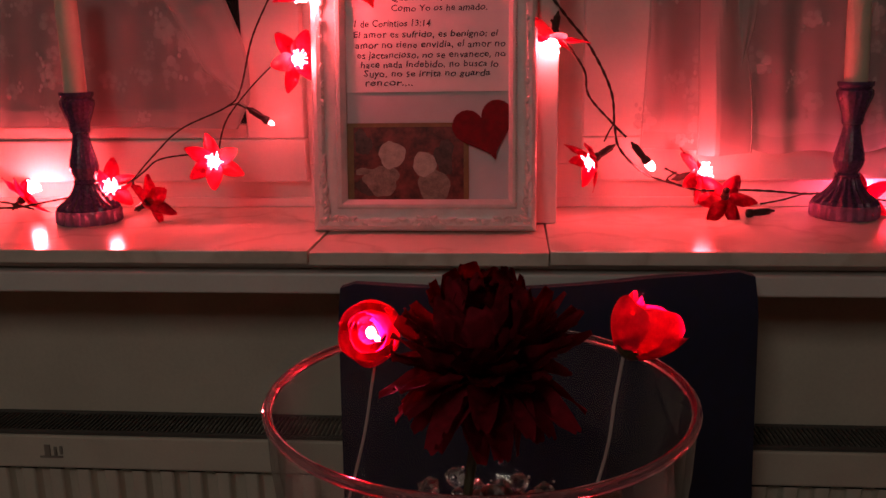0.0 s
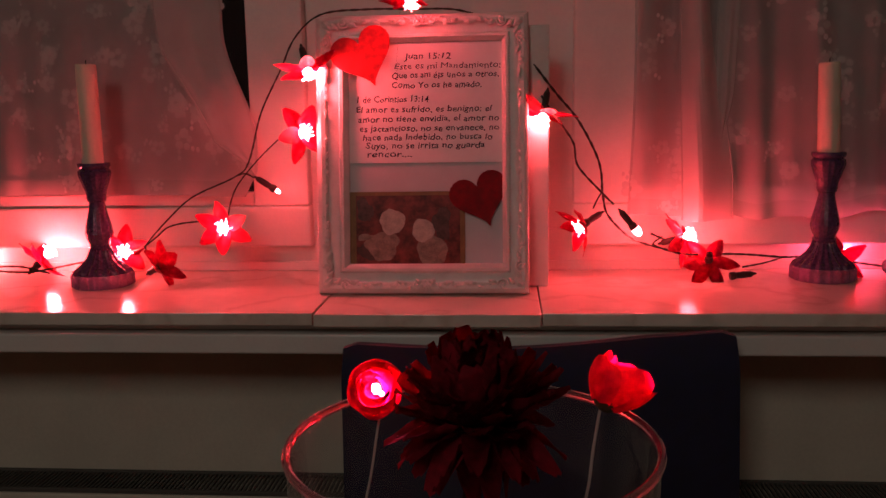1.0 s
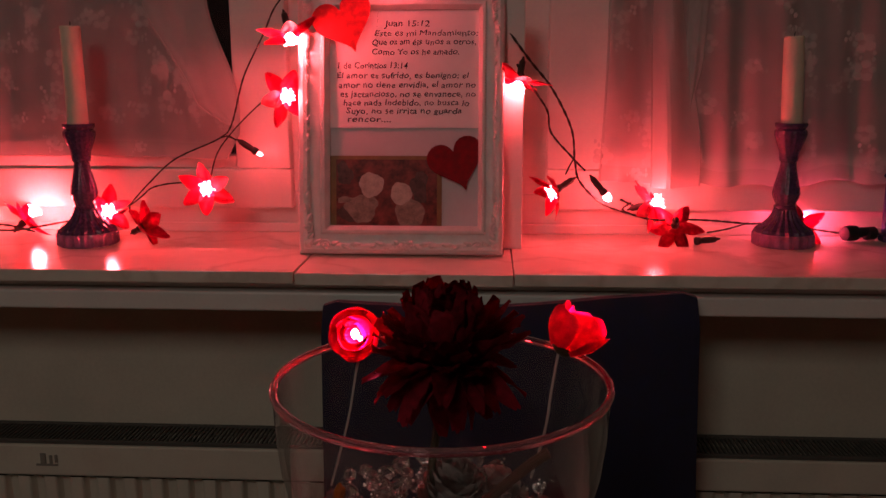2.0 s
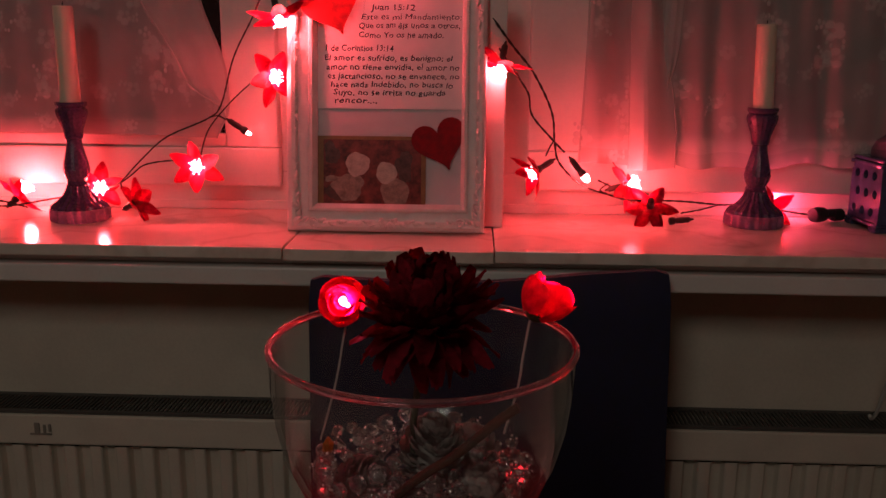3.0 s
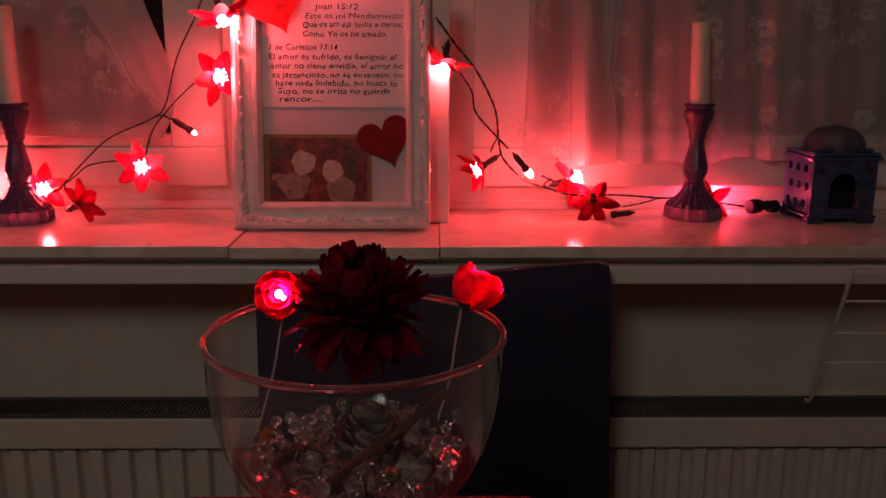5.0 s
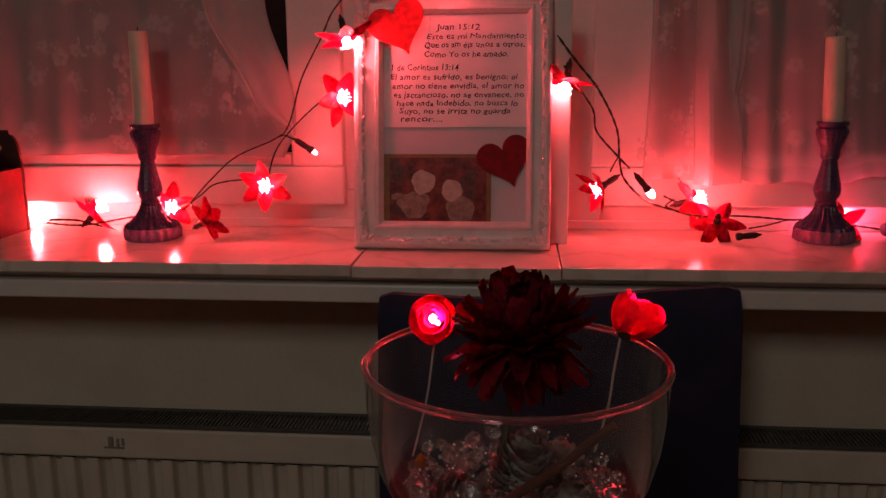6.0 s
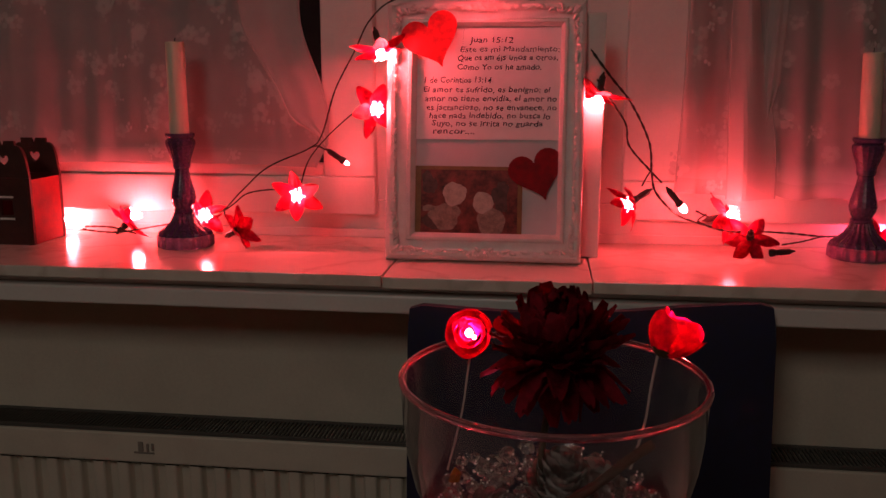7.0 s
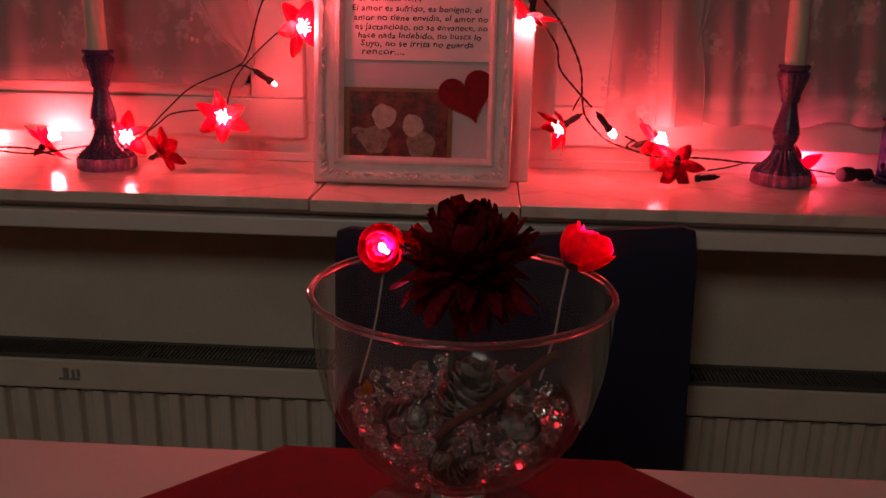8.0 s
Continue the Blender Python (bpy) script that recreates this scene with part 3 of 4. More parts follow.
def mitred(profile, w, h, extra=0.0, left=0.0):
    bm = bmesh.new()
    rings = []
    for d, z in profile:
        rings.append([bm.verts.new(p) for p in ((-w - left + d * (1 + left / 0.0335), d * (1 + extra), z), (w - d, d * (1 + extra), z), (w - d, h - d, z), (-w - left + d * (1 + left / 0.0335), h - d, z))])
    for a, b in zip(rings, rings[1:] + rings[:1]):
        for k in range(4):
            bm.faces.new((a[k], a[(k + 1) % 4], b[(k + 1) % 4], b[k]))
    return bm


part("moulding", mitred(profile, FW, FH, 0.13, 0.007), frame_paint, photo_frame)
part("back_panel", box(-FW + 0.012, FW - 0.012, 0.014, FH - 0.012, 0.0004, 0.004), mount_card, photo_frame, "grey backing card", smooth=False)


def leaf_mesh():
    bm, rows = bmesh.new(), []
    for j in range(6):
        t = j / 5
        w = math.sin(math.pi * (0.12 + 0.80 * t)) * (1 - 0.3 * t)
        rows.append([bm.verts.new((t, q * w, math.sin(math.pi * t * 0.9) * (1 - 0.5 * abs(q)) + 0.14)) for q in (-1, -0.5, 0, 0.5, 1)])
    for a, b in zip(rows, rows[1:]):
        for k in range(4):
            bm.faces.new((a[k], a[k + 1], b[k + 1], b[k]))
    return mesh_of("leaf", bm, frame_paint)


def scroll_mesh(turns, flip):
    pts = []
    for k in range(26):
        t = k / 25
        a, r = flip * t * turns * 2 * math.pi, 1 - 0.78 * t
        pts.append(Vector((r * math.cos(a) - 1, r * math.sin(a) * 0.9, 0.15 + 0.3 * t)))
    return mesh_of("scroll", tube(pts, 0.17, 6, None, 1.3), frame_paint)


LEAF = leaf_mesh()
SCROLLS = {(turns, flip): scroll_mesh(turns, flip) for turns in (1.2, 1.3, 1.4) for flip in (1, -1)}
# each carved piece: "leaf", place, turn, length, width, rise; or "scroll", place, turn, size, turns, flip
CORNER, MIDDLE, SIDE = [], [], []
for a, f in ((0, 1), (90, -1)):
    m = pose(0, 0, 0, 0, 0, a)
    CORNER.append((SCROLLS[1.4, f], m @ pose(0.030, 0.001 * f, 0) @ Matrix.Scale(0.0070, 4)))
    CORNER.append((SCROLLS[1.2, -f], m @ pose(0.046, -0.001 * f, 0, 0, 0, 20 * f) @ Matrix.Scale(0.0050, 4)))
    for x, tilt, ln in ((0.006, 35, 0.014), (0.018, -30, 0.012), (0.030, 25, 0.013), (0.044, -18, 0.014), (0.056, 8, 0.016)):
        CORNER.append((LEAF, m @ pose(x, 0, 0, 0, 0, tilt * f) @ Matrix.Diagonal((ln, 0.0042, 0.0042, 1))))
CORNER.append((LEAF, pose(-0.004, -0.004, 0, 0, 0, 45) @ Matrix.Diagonal((0.018, 0.006, 0.006, 1))))
for f in (1, -1):
    MIDDLE.append((SCROLLS[1.3, f], pose(0.017 * f, 0, 0, 0, 0, 0 if f > 0 else 180) @ Matrix.Scale(0.0060, 4)))
    for x, tilt, ln in ((0.002, 40, 0.012), (0.004, -40, 0.011), (0.014, 22, 0.013), (0.022, -16, 0.015), (0.032, 6, 0.014)):
        MIDDLE.append((LEAF, pose(x * f, 0, 0, 0, 0, tilt if f > 0 else 180 - tilt) @ Matrix.Diagonal((ln, 0.0040, 0.0045, 1))))
    for x, tilt, ln in ((0.0, 30, 0.010), (0.006, -25, 0.011), (0.014, 18, 0.012), (0.024, -10, 0.013)):
        SIDE.append((LEAF, pose(x * f, 0, 0, 0, 0, tilt if f > 0 else 180 - tilt) @ Matrix.Diagonal((ln, 0.0034, 0.0030, 1))))
for k in range(5):
    MIDDLE.append((LEAF, pose(0, -0.002, 0, 0, 0, 30 + 30 * k) @ Matrix.Diagonal((0.010, 0.0035, 0.005, 1))))


def ornament(x, y, turn, pieces, spread):
    base = lathe([(0.001, 0.0), (spread, 0.0), (spread * 0.9, 0.0008), (0.001, 0.0010)], 16)
    ob = part("ornament", base, frame_paint, photo_frame, m=pose(x, y, 0.0165, 0, 0, turn))
    for me, m in pieces:
        part("leaf" if me is LEAF else "scroll", me, None, ob, m=m)


for x, y, turn, pieces, spread in ((-FW - 0.005 + 0.010, FH - 0.010, -90, CORNER, 0.006), (FW - 0.010, FH - 0.010, 180, CORNER, 0.006), (-FW - 0.005 + 0.010, 0.012, 0, CORNER, 0.006), (FW - 0.010, 0.012, 90, CORNER, 0.006),
                                   (0, FH - 0.009, 0, MIDDLE, 0.006), (0, 0.012, 180, MIDDLE, 0.006), (-FW - 0.005 + 0.009, FH * 0.47, 90, SIDE, 0.004), (FW - 0.009, FH * 0.47, -90, SIDE, 0.004),
                                   (-FW - 0.005 + 0.009, FH * 0.74, 90, SIDE, 0.004), (FW - 0.009, FH * 0.74, -90, SIDE, 0.004), (-FW - 0.005 + 0.009, FH * 0.22, 90, SIDE, 0.004), (FW - 0.009, FH * 0.25, -90, SIDE, 0.004)):
    ornament(x, y, turn, pieces, spread)
beads = bmesh.new()
for k in range(72):
    for x in (-0.1075, 0.1075):
        bmesh.ops.create_icosphere(beads, subdivisions=1, radius=0.0012, matrix=Matrix.Translation((x, 0.03 + k * 0.0041, 0.0142)))
    if k < 50:
        bmesh.ops.create_icosphere(beads, subdivisions=1, radius=0.0012, matrix=Matrix.Translation((-0.1005 + k * 0.0041, FH - 0.0235, 0.0142)))
tagged(part("pearl_beading", beads, frame_paint, photo_frame), kind="stuff")

# what lies in the frame
PX = 0.000709


def fx(px):
    return (px - 751) * PX


def fy(py):
    return 0.038 + (472 - py) * PX


sheet = thing("handwritten_sheet", LEAN @ pose(0, 0, 0.0048), "white paper sheet with handwritten verses in dark ink", "paper")
part("sheet", box(-0.1005, 0.1005, fy(290), fy(66), 0, 0.0004), paper, sheet, smooth=False)


def writing(body, left, base, right, parent, mat, size=0.0108, slope=0.0):
    cu = bpy.data.curves.new("line", "FONT")
    cu.body, cu.size, cu.shear, cu.offset = body, size, 0.10, 0.0 if "M" in body else 0.00009
    cu.resolution_u = 2
    tmp = new("line", cu)
    dg = bpy.context.evaluated_depsgraph_get()
    me = bpy.data.meshes.new_from_object(tmp.evaluated_get(dg))
    bpy.data.objects.remove(tmp)
    xs = [v.co.x for v in me.vertices]
    k = (fx(right) - fx(left)) / (max(xs) - min(xs))
    rnd = random.Random(body)
    ph = rnd.random() * 6
    for v in me.vertices:
        x = (v.co.x - min(xs)) * k
        v.co = Vector((x, v.co.y + slope * x + 0.00035 * math.sin(x * 330 + ph) + 0.0002 * math.sin(x * 900 + ph), 0))
    # each letter by hand: letters are runs of vertices that overlap across the line
    runs, reach = [], -1.0
    for poly in sorted(me.polygons, key=lambda p: min(me.vertices[i].co.x for i in p.vertices)):
        lo, hi = min(me.vertices[i].co.x for i in poly.vertices), max(me.vertices[i].co.x for i in poly.vertices)
        if lo > reach + 0.00002:
            runs.append(set())
        runs[-1].update(poly.vertices)
        reach = max(reach, hi)
    for run in runs:
        mid = sum((me.vertices[i].co for i in run), Vector()) / len(run)
        turn, wide, tall, up = rnd.gauss(0, 0.06), rnd.uniform(0.86, 1.06), rnd.uniform(0.88, 1.14), rnd.gauss(0, 0.00035)
        for i in run:
            d = me.vertices[i].co - mid
            dx, dy = d.x * wide, d.y * tall
            me.vertices[i].co = mid + Vector((dx * math.cos(turn) - dy * math.sin(turn), dx * math.sin(turn) + dy * math.cos(turn) + up, 0))
    me.materials.clear()
    me.materials.append(mat)
    ob = new("writing", me)
    ob.parent = parent
    ob.matrix_basis = Matrix.Translation((fx(left), fy(base), 0.0007))
    return ob


for body, left, base, right in (
        ("Juan 15:12", 714, 104, 798), ("Este es mi Mandamiento:", 697, 122, 887), ("Que os améis unos a otros,", 687, 138, 884),
        ("Como Yo os he amado.", 691, 156, 853), ("1 de Corintios 13:14", 628, 181, 758), ("El amor es sufrido, es benigno; el", 626, 199, 871),
        ("amor no tiene envidia, el amor no", 629, 216, 884), ("es jactancioso, no se envanece, no", 632, 233, 884),
        ("hace nada Indebido, no busca lo", 638, 249, 872), ("Suyo, no se irrita no guarda", 643, 264, 858), ("rencor....", 645, 279, 727)):
    writing(body, left, base, right, sheet, ink)

print_photo = thing("photo_print", LEAN @ pose(0, 0, 0.0053), "dark red photo print with two pale shapes and gold edge", "photo")
part("print", box(fx(606), fx(822), fy(480), fy(342), 0, 0.0003), gold_edge, print_photo, "gold edged photo paper", smooth=False)
part("picture", box(fx(624), fx(813), fy(480), fy(349), 0.0003, 0.0005), photo_red, print_photo, smooth=False)


def blob(cx, cy, rx, ry, wobble, seed, z, turn=0.0):
    rnd = random.Random(seed)
    ph = [rnd.random() * 6.28 for _ in range(3)]
    pts = []
    for k in range(36):
        a = 2 * math.pi * k / 36
        r = 1 + wobble * (math.sin(3 * a + ph[0]) + 0.6 * math.sin(5 * a + ph[1]) + 0.4 * math.sin(9 * a + ph[2]))
        x, y = rx * r * math.cos(a), ry * r * math.sin(a)
        pts.append((fx(cx) + (x * math.cos(turn) - y * math.sin(turn)) * PX, fy(cy) + (x * math.sin(turn) + y * math.cos(turn)) * PX))
    return slab(pts, 0.00012, None, z)


for cx, cy, rx, ry, w, s, z, t, mt in ((655, 447, 26, 20, 0.08, 5, 0.0005, 0, photo_shadow), (780, 400, 16, 30, 0.15, 6, 0.0005, 0, photo_shadow), (640, 375, 14, 22, 0.12, 9, 0.0005, 0.3, photo_shadow),
                                       (690, 396, 23, 23, 0.06, 1, 0.00065, 0, photo_white), (672, 440, 30, 26, 0.10, 2, 0.00058, 0.1, photo_dim), (746, 412, 20, 21, 0.05, 3, 0.00065, 0, photo_white),
                                       (762, 450, 27, 31, 0.05, 4, 0.0006, 0.25, photo_dim), (640, 424, 14, 6, 0.1, 7, 0.0006, 0.1, photo_dim)):
    part("dark_shape" if mt is photo_shadow else "pale_shape", blob(cx, cy, rx, ry, w, s, z, t), mt, print_photo, smooth=False)


def felt_heart(cx, cy, w, turn, z, mat, label, tip=0.0):
    bm = slab(heart_outline(w), 0.0022)
    bmesh.ops.bevel(bm, geom=[e for e in bm.edges if abs(e.verts[0].co.z - e.verts[1].co.z) < 1e-6 and e.verts[0].co.z > 0.001], offset=0.0007, segments=1, affect="EDGES")
    single("felt_heart", bm, mat, label, "heart", group="felt hearts", m=LEAN @ pose(fx(cx), fy(cy), z, tip, 0, turn))


felt_heart(645, 104, 0.085, 22, 0.0205, felt, "bright red felt heart stuck on the frame corner")
felt_heart(851, 357, 0.080, 19, 0.0064, felt_dark, "deep red felt heart lying over the photo corner")


# ---- candlesticks ----
def candlestick(x, y, label):
    root = thing("candlestick", pose(x, y, SILL, 0, 0, 11 if x > 0 else 0), label, "candlestick", "candlesticks")
    base = lathe([(0.0009, 0), (0.0389, 0), (0.0407, 0.002), (0.0407, 0.016), (0.0398, 0.0185)], 96, lambda a, z: 0.035 * math.cos(20 * a) if 0.001 < z < 0.017 else 0)
    part("base", base, purple_clear, root, "fluted clear purple foot")
    bell = lathe([(0.0389, 0.0186), (0.0366, 0.023), (0.0284, 0.029), (0.0215, 0.036), (0.0169, 0.044), (0.0146, 0.050), (0.0151, 0.0515)], 96, lambda a, z: 0.045 * math.cos(20 * a))
    part("bell", bell, purple_glass, root)
    stem = lathe([(0.0142, 0.0516), (0.0151, 0.053), (0.0151, 0.0555), (0.0133, 0.057), (0.0142, 0.060), (0.0170, 0.066), (0.0182, 0.073), (0.0177, 0.078), (0.0169, 0.083), (0.0153, 0.090), (0.0131, 0.098), (0.0114, 0.106), (0.0104, 0.1135), (0.0103, 0.1165), (0.0120, 0.1175), (0.0124, 0.1190), (0.0119, 0.1208)], 80,
                 lambda a, z: 0.025 * math.cos(10 * a + 260 * z) * math.cos(10 * a - 260 * z) if 0.06 < z < 0.11 else 0)
    part("stem", stem, purple_glass, root)
    cup = lathe([(0.0132, 0.1210), (0.0128, 0.1240), (0.0136, 0.130), (0.0164, 0.139), (0.0196, 0.147), (0.0213, 0.154), (0.0208, 0.159), (0.0186, 0.1615), (0.0200, 0.1632), (0.0214, 0.1655), (0.0212, 0.1695), (0.0150, 0.1695), (0.0148, 0.160)], 64, lambda a, z: 0.03 * math.cos(9 * a + 180 * z) * math.cos(9 * a - 180 * z) if 0.128 < z < 0.1605 else 0)
    part("cup", cup, purple_glass, root)
    return root


def candle(x, y, h, tilt, label):
    bm = bmesh.new()
    rings = [(0.0138, 0.0), (0.0138, 0.02), (0.0136, 0.06), (0.0134, h - 0.003), (0.0125, h - 0.0008), (0.006, h - 0.0012), (0.001, h - 0.002)]
    lathe(rings, 32, lambda a, z: 0.012 * math.sin(2 * a + 40 * z), bm)
    root = thing("taper_candle", pose(x, y, SILL + 0.1612, 0, tilt, 0), label, "candle", "taper candles")
    part("wax", bm, wax, root)
    part("wick", tube(spline([(0, 0, h - 0.003), (0.0004, 0, h + 0.002), (0.001, 0, h + 0.005)], 4), 0.0007, 6), dull_black, root, "short black wick")


candlestick(-0.454, 0.163, "purple pressed glass candlestick with a fluted foot")
candle(-0.4545, 0.163, 0.140, 0.2, "unlit ivory taper candle, in a purple candlestick")
candlestick(0.527, 0.199, "dark purple pressed glass candlestick beside the blue stove lantern")
candle(0.527, 0.199, 0.124, -2.6, "unlit ivory taper candle, slightly shorter, in a purple candlestick")


# ---- string of flower lights ----
def petal_mesh(length, width, curl, cup, mat, tip=0.25, rows=8, wave=0.0, name="petal"):
    bm = bmesh.new()
    sheet_rows = []
    for j in range(rows + 1):
        t = j / rows
        w = width * (math.sin(math.pi * (0.10 + 0.86 * t ** 0.85))) ** (0.8 + tip)
        a = curl * t
        row = []
        for s in (-1, -0.5, 0, 0.5, 1):
            row.append(bm.verts.new((length * t * math.cos(a * 0.5), s * w, length * t * math.sin(a * 0.5) + cup * w * (s * s) - 0.12 * w * (1 - abs(s)) + wave * math.sin(9 * t + 3 * s))))
        sheet_rows.append(row)
    for a, b in zip(sheet_rows, sheet_rows[1:]):
        for k in range(4):
            bm.faces.new((a[k], a[k + 1], b[k + 1], b[k]))
    geom = bmesh.ops.solidify(bm, geom=list(bm.faces), thickness=0.0005)
    return mesh_of(name, bm, mat, True, 60)


LIGHT_PETALS = [petal_mesh(0.040, 0.0106, 0.35, 0.30, petal_red, 0.10, 9, 0.0008), petal_mesh(0.036, 0.0112, 0.15, 0.40, petal_red, 0.0, 9, 0.0011), petal_mesh(0.042, 0.0098, 0.55, 0.25, petal_red, 0.15, 9, 0.0007)]
string = thing("flower_string_lights", label="string of lit red plastic flower lights on dark twisted cable", category="string lights")


def facing(at, normal, turn=0.0):
    q = Vector(normal).to_track_quat("Z", "Y").to_matrix().to_4x4()
    return Matrix.Translation(at) @ q @ pose(0, 0, 0, 0, 0, turn)


def bulb_mesh(mat, seed=1, spikes=15):
    rnd, bm = random.Random(seed), bmesh.new()
    bmesh.ops.create_uvsphere(bm, u_segments=12, v_segments=8, radius=0.0062, matrix=Matrix.Translation((0, 0, 0.007)) @ Matrix.Diagonal((1, 1, 1.2, 1)))
    for k in range(spikes):
        a = 2 * math.pi * (k + rnd.uniform(-0.3, 0.3)) / spikes
        d = Vector((math.cos(a), math.sin(a), rnd.uniform(0.1, 1.1))).normalized()
        far = rnd.uniform(0.0078, 0.0135)
        pts = [Vector((0, 0, 0.006)) + d * q for q in (0.003, far * 0.65, far)]
        tube(pts, 0.00028, 5, bm)
        bmesh.ops.create_icosphere(bm, subdivisions=1, radius=rnd.uniform(0.0006, 0.0012), matrix=Matrix.Translation(pts[-1]))
    return mesh_of("bulb", bm, mat)


BULBS = {"soft": bulb_mesh(led_soft), "mid": bulb_mesh(led_mid), "bright": bulb_mesh(led_bright, 2), "blaze": bulb_mesh(led_blaze, 3)}
clear_tip = glass("clear_tip", (1, 0.7, 0.7), 0.1)
BULBS["off"], BULBS["pink"] = bulb_mesh(clear_tip), bulb_mesh(led_pink)


def socket_mesh(length=0.030):
    return lathe([(0.0012, -length - 0.004), (0.0022, -length), (0.0042, -length + 0.003), (0.0046, -0.016), (0.0040, -0.008), (0.0052, -0.006), (0.0058, -0.002), (0.0050, 0.001), (0.002, 0.002)], 14)


SOCKET = mesh_of("flower", socket_mesh(), socket_plastic)
SHORT_SOCKET = mesh_of("flower", socket_mesh(0.017), socket_plastic)


def flower_light(at, normal, kind, turn=0, seed=0, lift=18, count=6, out=0.0, short=False):
    rnd = random.Random(seed)
    ob = part("flower", SHORT_SOCKET if short else SOCKET, None, string, "red plastic flower with a glowing centre" if kind != "off" else "unlit red plastic flower", m=facing(at, normal, turn))
    for k in range(count):
        part("petal", LIGHT_PETALS[rnd.randrange(3)], None, ob, m=pose(0, 0, 0.001, 0, 0, 360 / count * k + rnd.uniform(-7, 7)) @ pose(0.003, 0, 0, rnd.uniform(-12, 12), -lift + rnd.uniform(-12, 12), 0))
    part("bulb", BULBS[kind], None, ob, "glowing white bulb cluster" if kind != "off" else "", m=pose(0, 0, out))


flower_light((-0.438, 0.196, 0.881), (0.45, -0.85, 0.15), "mid", 20, 1)
flower_light((-0.279, 0.170, 0.918), (0.06, -0.95, 0.10), "mid", 30, 2, 12)
flower_light((-0.156, 0.126, 1.0465), (0.62, -0.78, 0.04), "mid", 10, 3, 10)
flower_light((-0.143, 0.117, 1.127), (0.28, -0.34, -0.88), "bright", 0, 4, -10)
flower_light((-0.009, 0.098, 1.207), (0.05, -0.22, -0.96), "soft", 15, 5, -16)
flower_light((0.1527, 0.141, 1.066), (-0.18, -0.30, -0.92), "mid", 40, 6, -14)
flower_light((0.209, 0.184, 0.918), (-0.78, -0.38, -0.45), "soft", 0, 7, 14)
flower_light((0.342, 0.203, 0.8965), (0.84, -0.34, 0.30), "mid", 12, 8, -22, 6, 0.003)
flower_light((0.374, 0.185, 0.868), (0.10, 0.62, -0.55), "off", 0, 9, 5, 6, 0.0, True)
flower_light((-0.574, 0.212, 0.862), (0.58, 0.34, 0.66), "blaze", 20, 10, 6, 6, 0.013, True)
flower_light((-0.712, 0.254, 0.861), (0.99, 0.05, 0.0), "blaze", 30, 13, -70, 5, 0.010, True)
flower_light((0.553, 0.224, 0.856), (0.48, 0.85, 0.16), "pink", 25, 11, -10, 6, 0.030, True)
flower_light((-0.376, 0.166, 0.864), (0.72, -0.10, 0.40), "off", 15, 12, 14, 6, -0.004, True)


def bare_bulb(at, way, kind):
    ob = part("bulb_socket", SOCKET, None, string, "dark socket with a bare lit bulb", m=facing(at, way))
    part("bulb", kind, None, ob, "bare glowing bulb")


def small_bulb(mat, r):
    bm = bmesh.new()
    bmesh.ops.create_uvsphere(bm, u_segments=12, v_segments=8, radius=r, matrix=Matrix.Translation((0, 0, 0.004)) @ Matrix.Diagonal((1, 1, 1.7, 1)))
    return mesh_of("bulb", bm, mat)


bare_bulb((-0.219, 0.214, 0.966), (0.80, 0.10, -0.55), small_bulb(led_bare, 0.0030))
bare_bulb((0.274, 0.173, 0.914), (0.62, 0.05, -0.75), small_bulb(led_mid, 0.0055))


def cable(points, twist=0.0009, r=0.0010, seed=0):
    """Two thin strands wound round each other."""
    mid = spline(points, 14)
    rnd = random.Random(seed)
    bm = bmesh.new()
    for f in (0, math.pi):
        pts, run = [], 0.0
        for k, p in enumerate(mid):
            if k:
                run += (p - mid[k - 1]).length
            a = run / 0.03 * 2 * math.pi + f
            pts.append(p + twist * Vector((math.cos(a) * 0.7, math.sin(a), math.cos(a) * 0.7)))
        tube(pts, r, 6, bm)
    part("cable", bm, cable_rubber, string)


cable([(-0.632, 0.185, 0.858), (-0.60, 0.182, 0.855), (-0.56, 0.176, 0.857), (-0.50, 0.196, 0.866), (-0.455, 0.200, 0.872), (-0.425, 0.195, 0.882), (-0.401, 0.184, 0.892), (-0.370, 0.184, 0.923), (-0.328, 0.184, 0.959), (-0.265, 0.184, 0.987), (-0.243, 0.178, 1.008), (-0.215, 0.151, 1.072), (-0.181, 0.130, 1.125), (-0.158, 0.122, 1.165), (-0.124, 0.122, 1.192), (-0.070, 0.140, 1.199), (-0.014, 0.150, 1.199), (0.05, 0.165, 1.197), (0.11, 0.17, 1.170), (0.145, 0.150, 1.122), (0.169, 0.141, 1.090), (0.198, 0.151, 1.055), (0.225, 0.162, 1.003), (0.232, 0.173, 0.958), (0.240, 0.176, 0.930), (0.272, 0.184, 0.899), (0.311, 0.184, 0.885), (0.345, 0.190, 0.876), (0.398, 0.205, 0.8735), (0.435, 0.205, 0.872), (0.480, 0.208, 0.868), (0.525, 0.247, 0.862), (0.575, 0.240, 0.856), (0.625, 0.232, 0.850)])
cable([(-0.630, 0.190, 0.861), (-0.585, 0.185, 0.862), (-0.545, 0.188, 0.852)], 0.0008, 0.0011)
cable([(-0.166, 0.112, 1.050), (-0.193, 0.141, 1.036), (-0.234, 0.173, 1.005), (-0.263, 0.176, 0.971), (-0.276, 0.178, 0.936), (-0.278, 0.185, 0.922)], 0.0006)
cable([(-0.284, 0.192, 0.922), (-0.320, 0.178, 0.926), (-0.358, 0.175, 0.920), (-0.380, 0.180, 0.905), (-0.397, 0.184, 0.893)], 0.0006)
cable([(-0.262, 0.186, 0.989), (-0.254, 0.196, 0.990), (-0.246, 0.205, 0.984)], 0.0006)
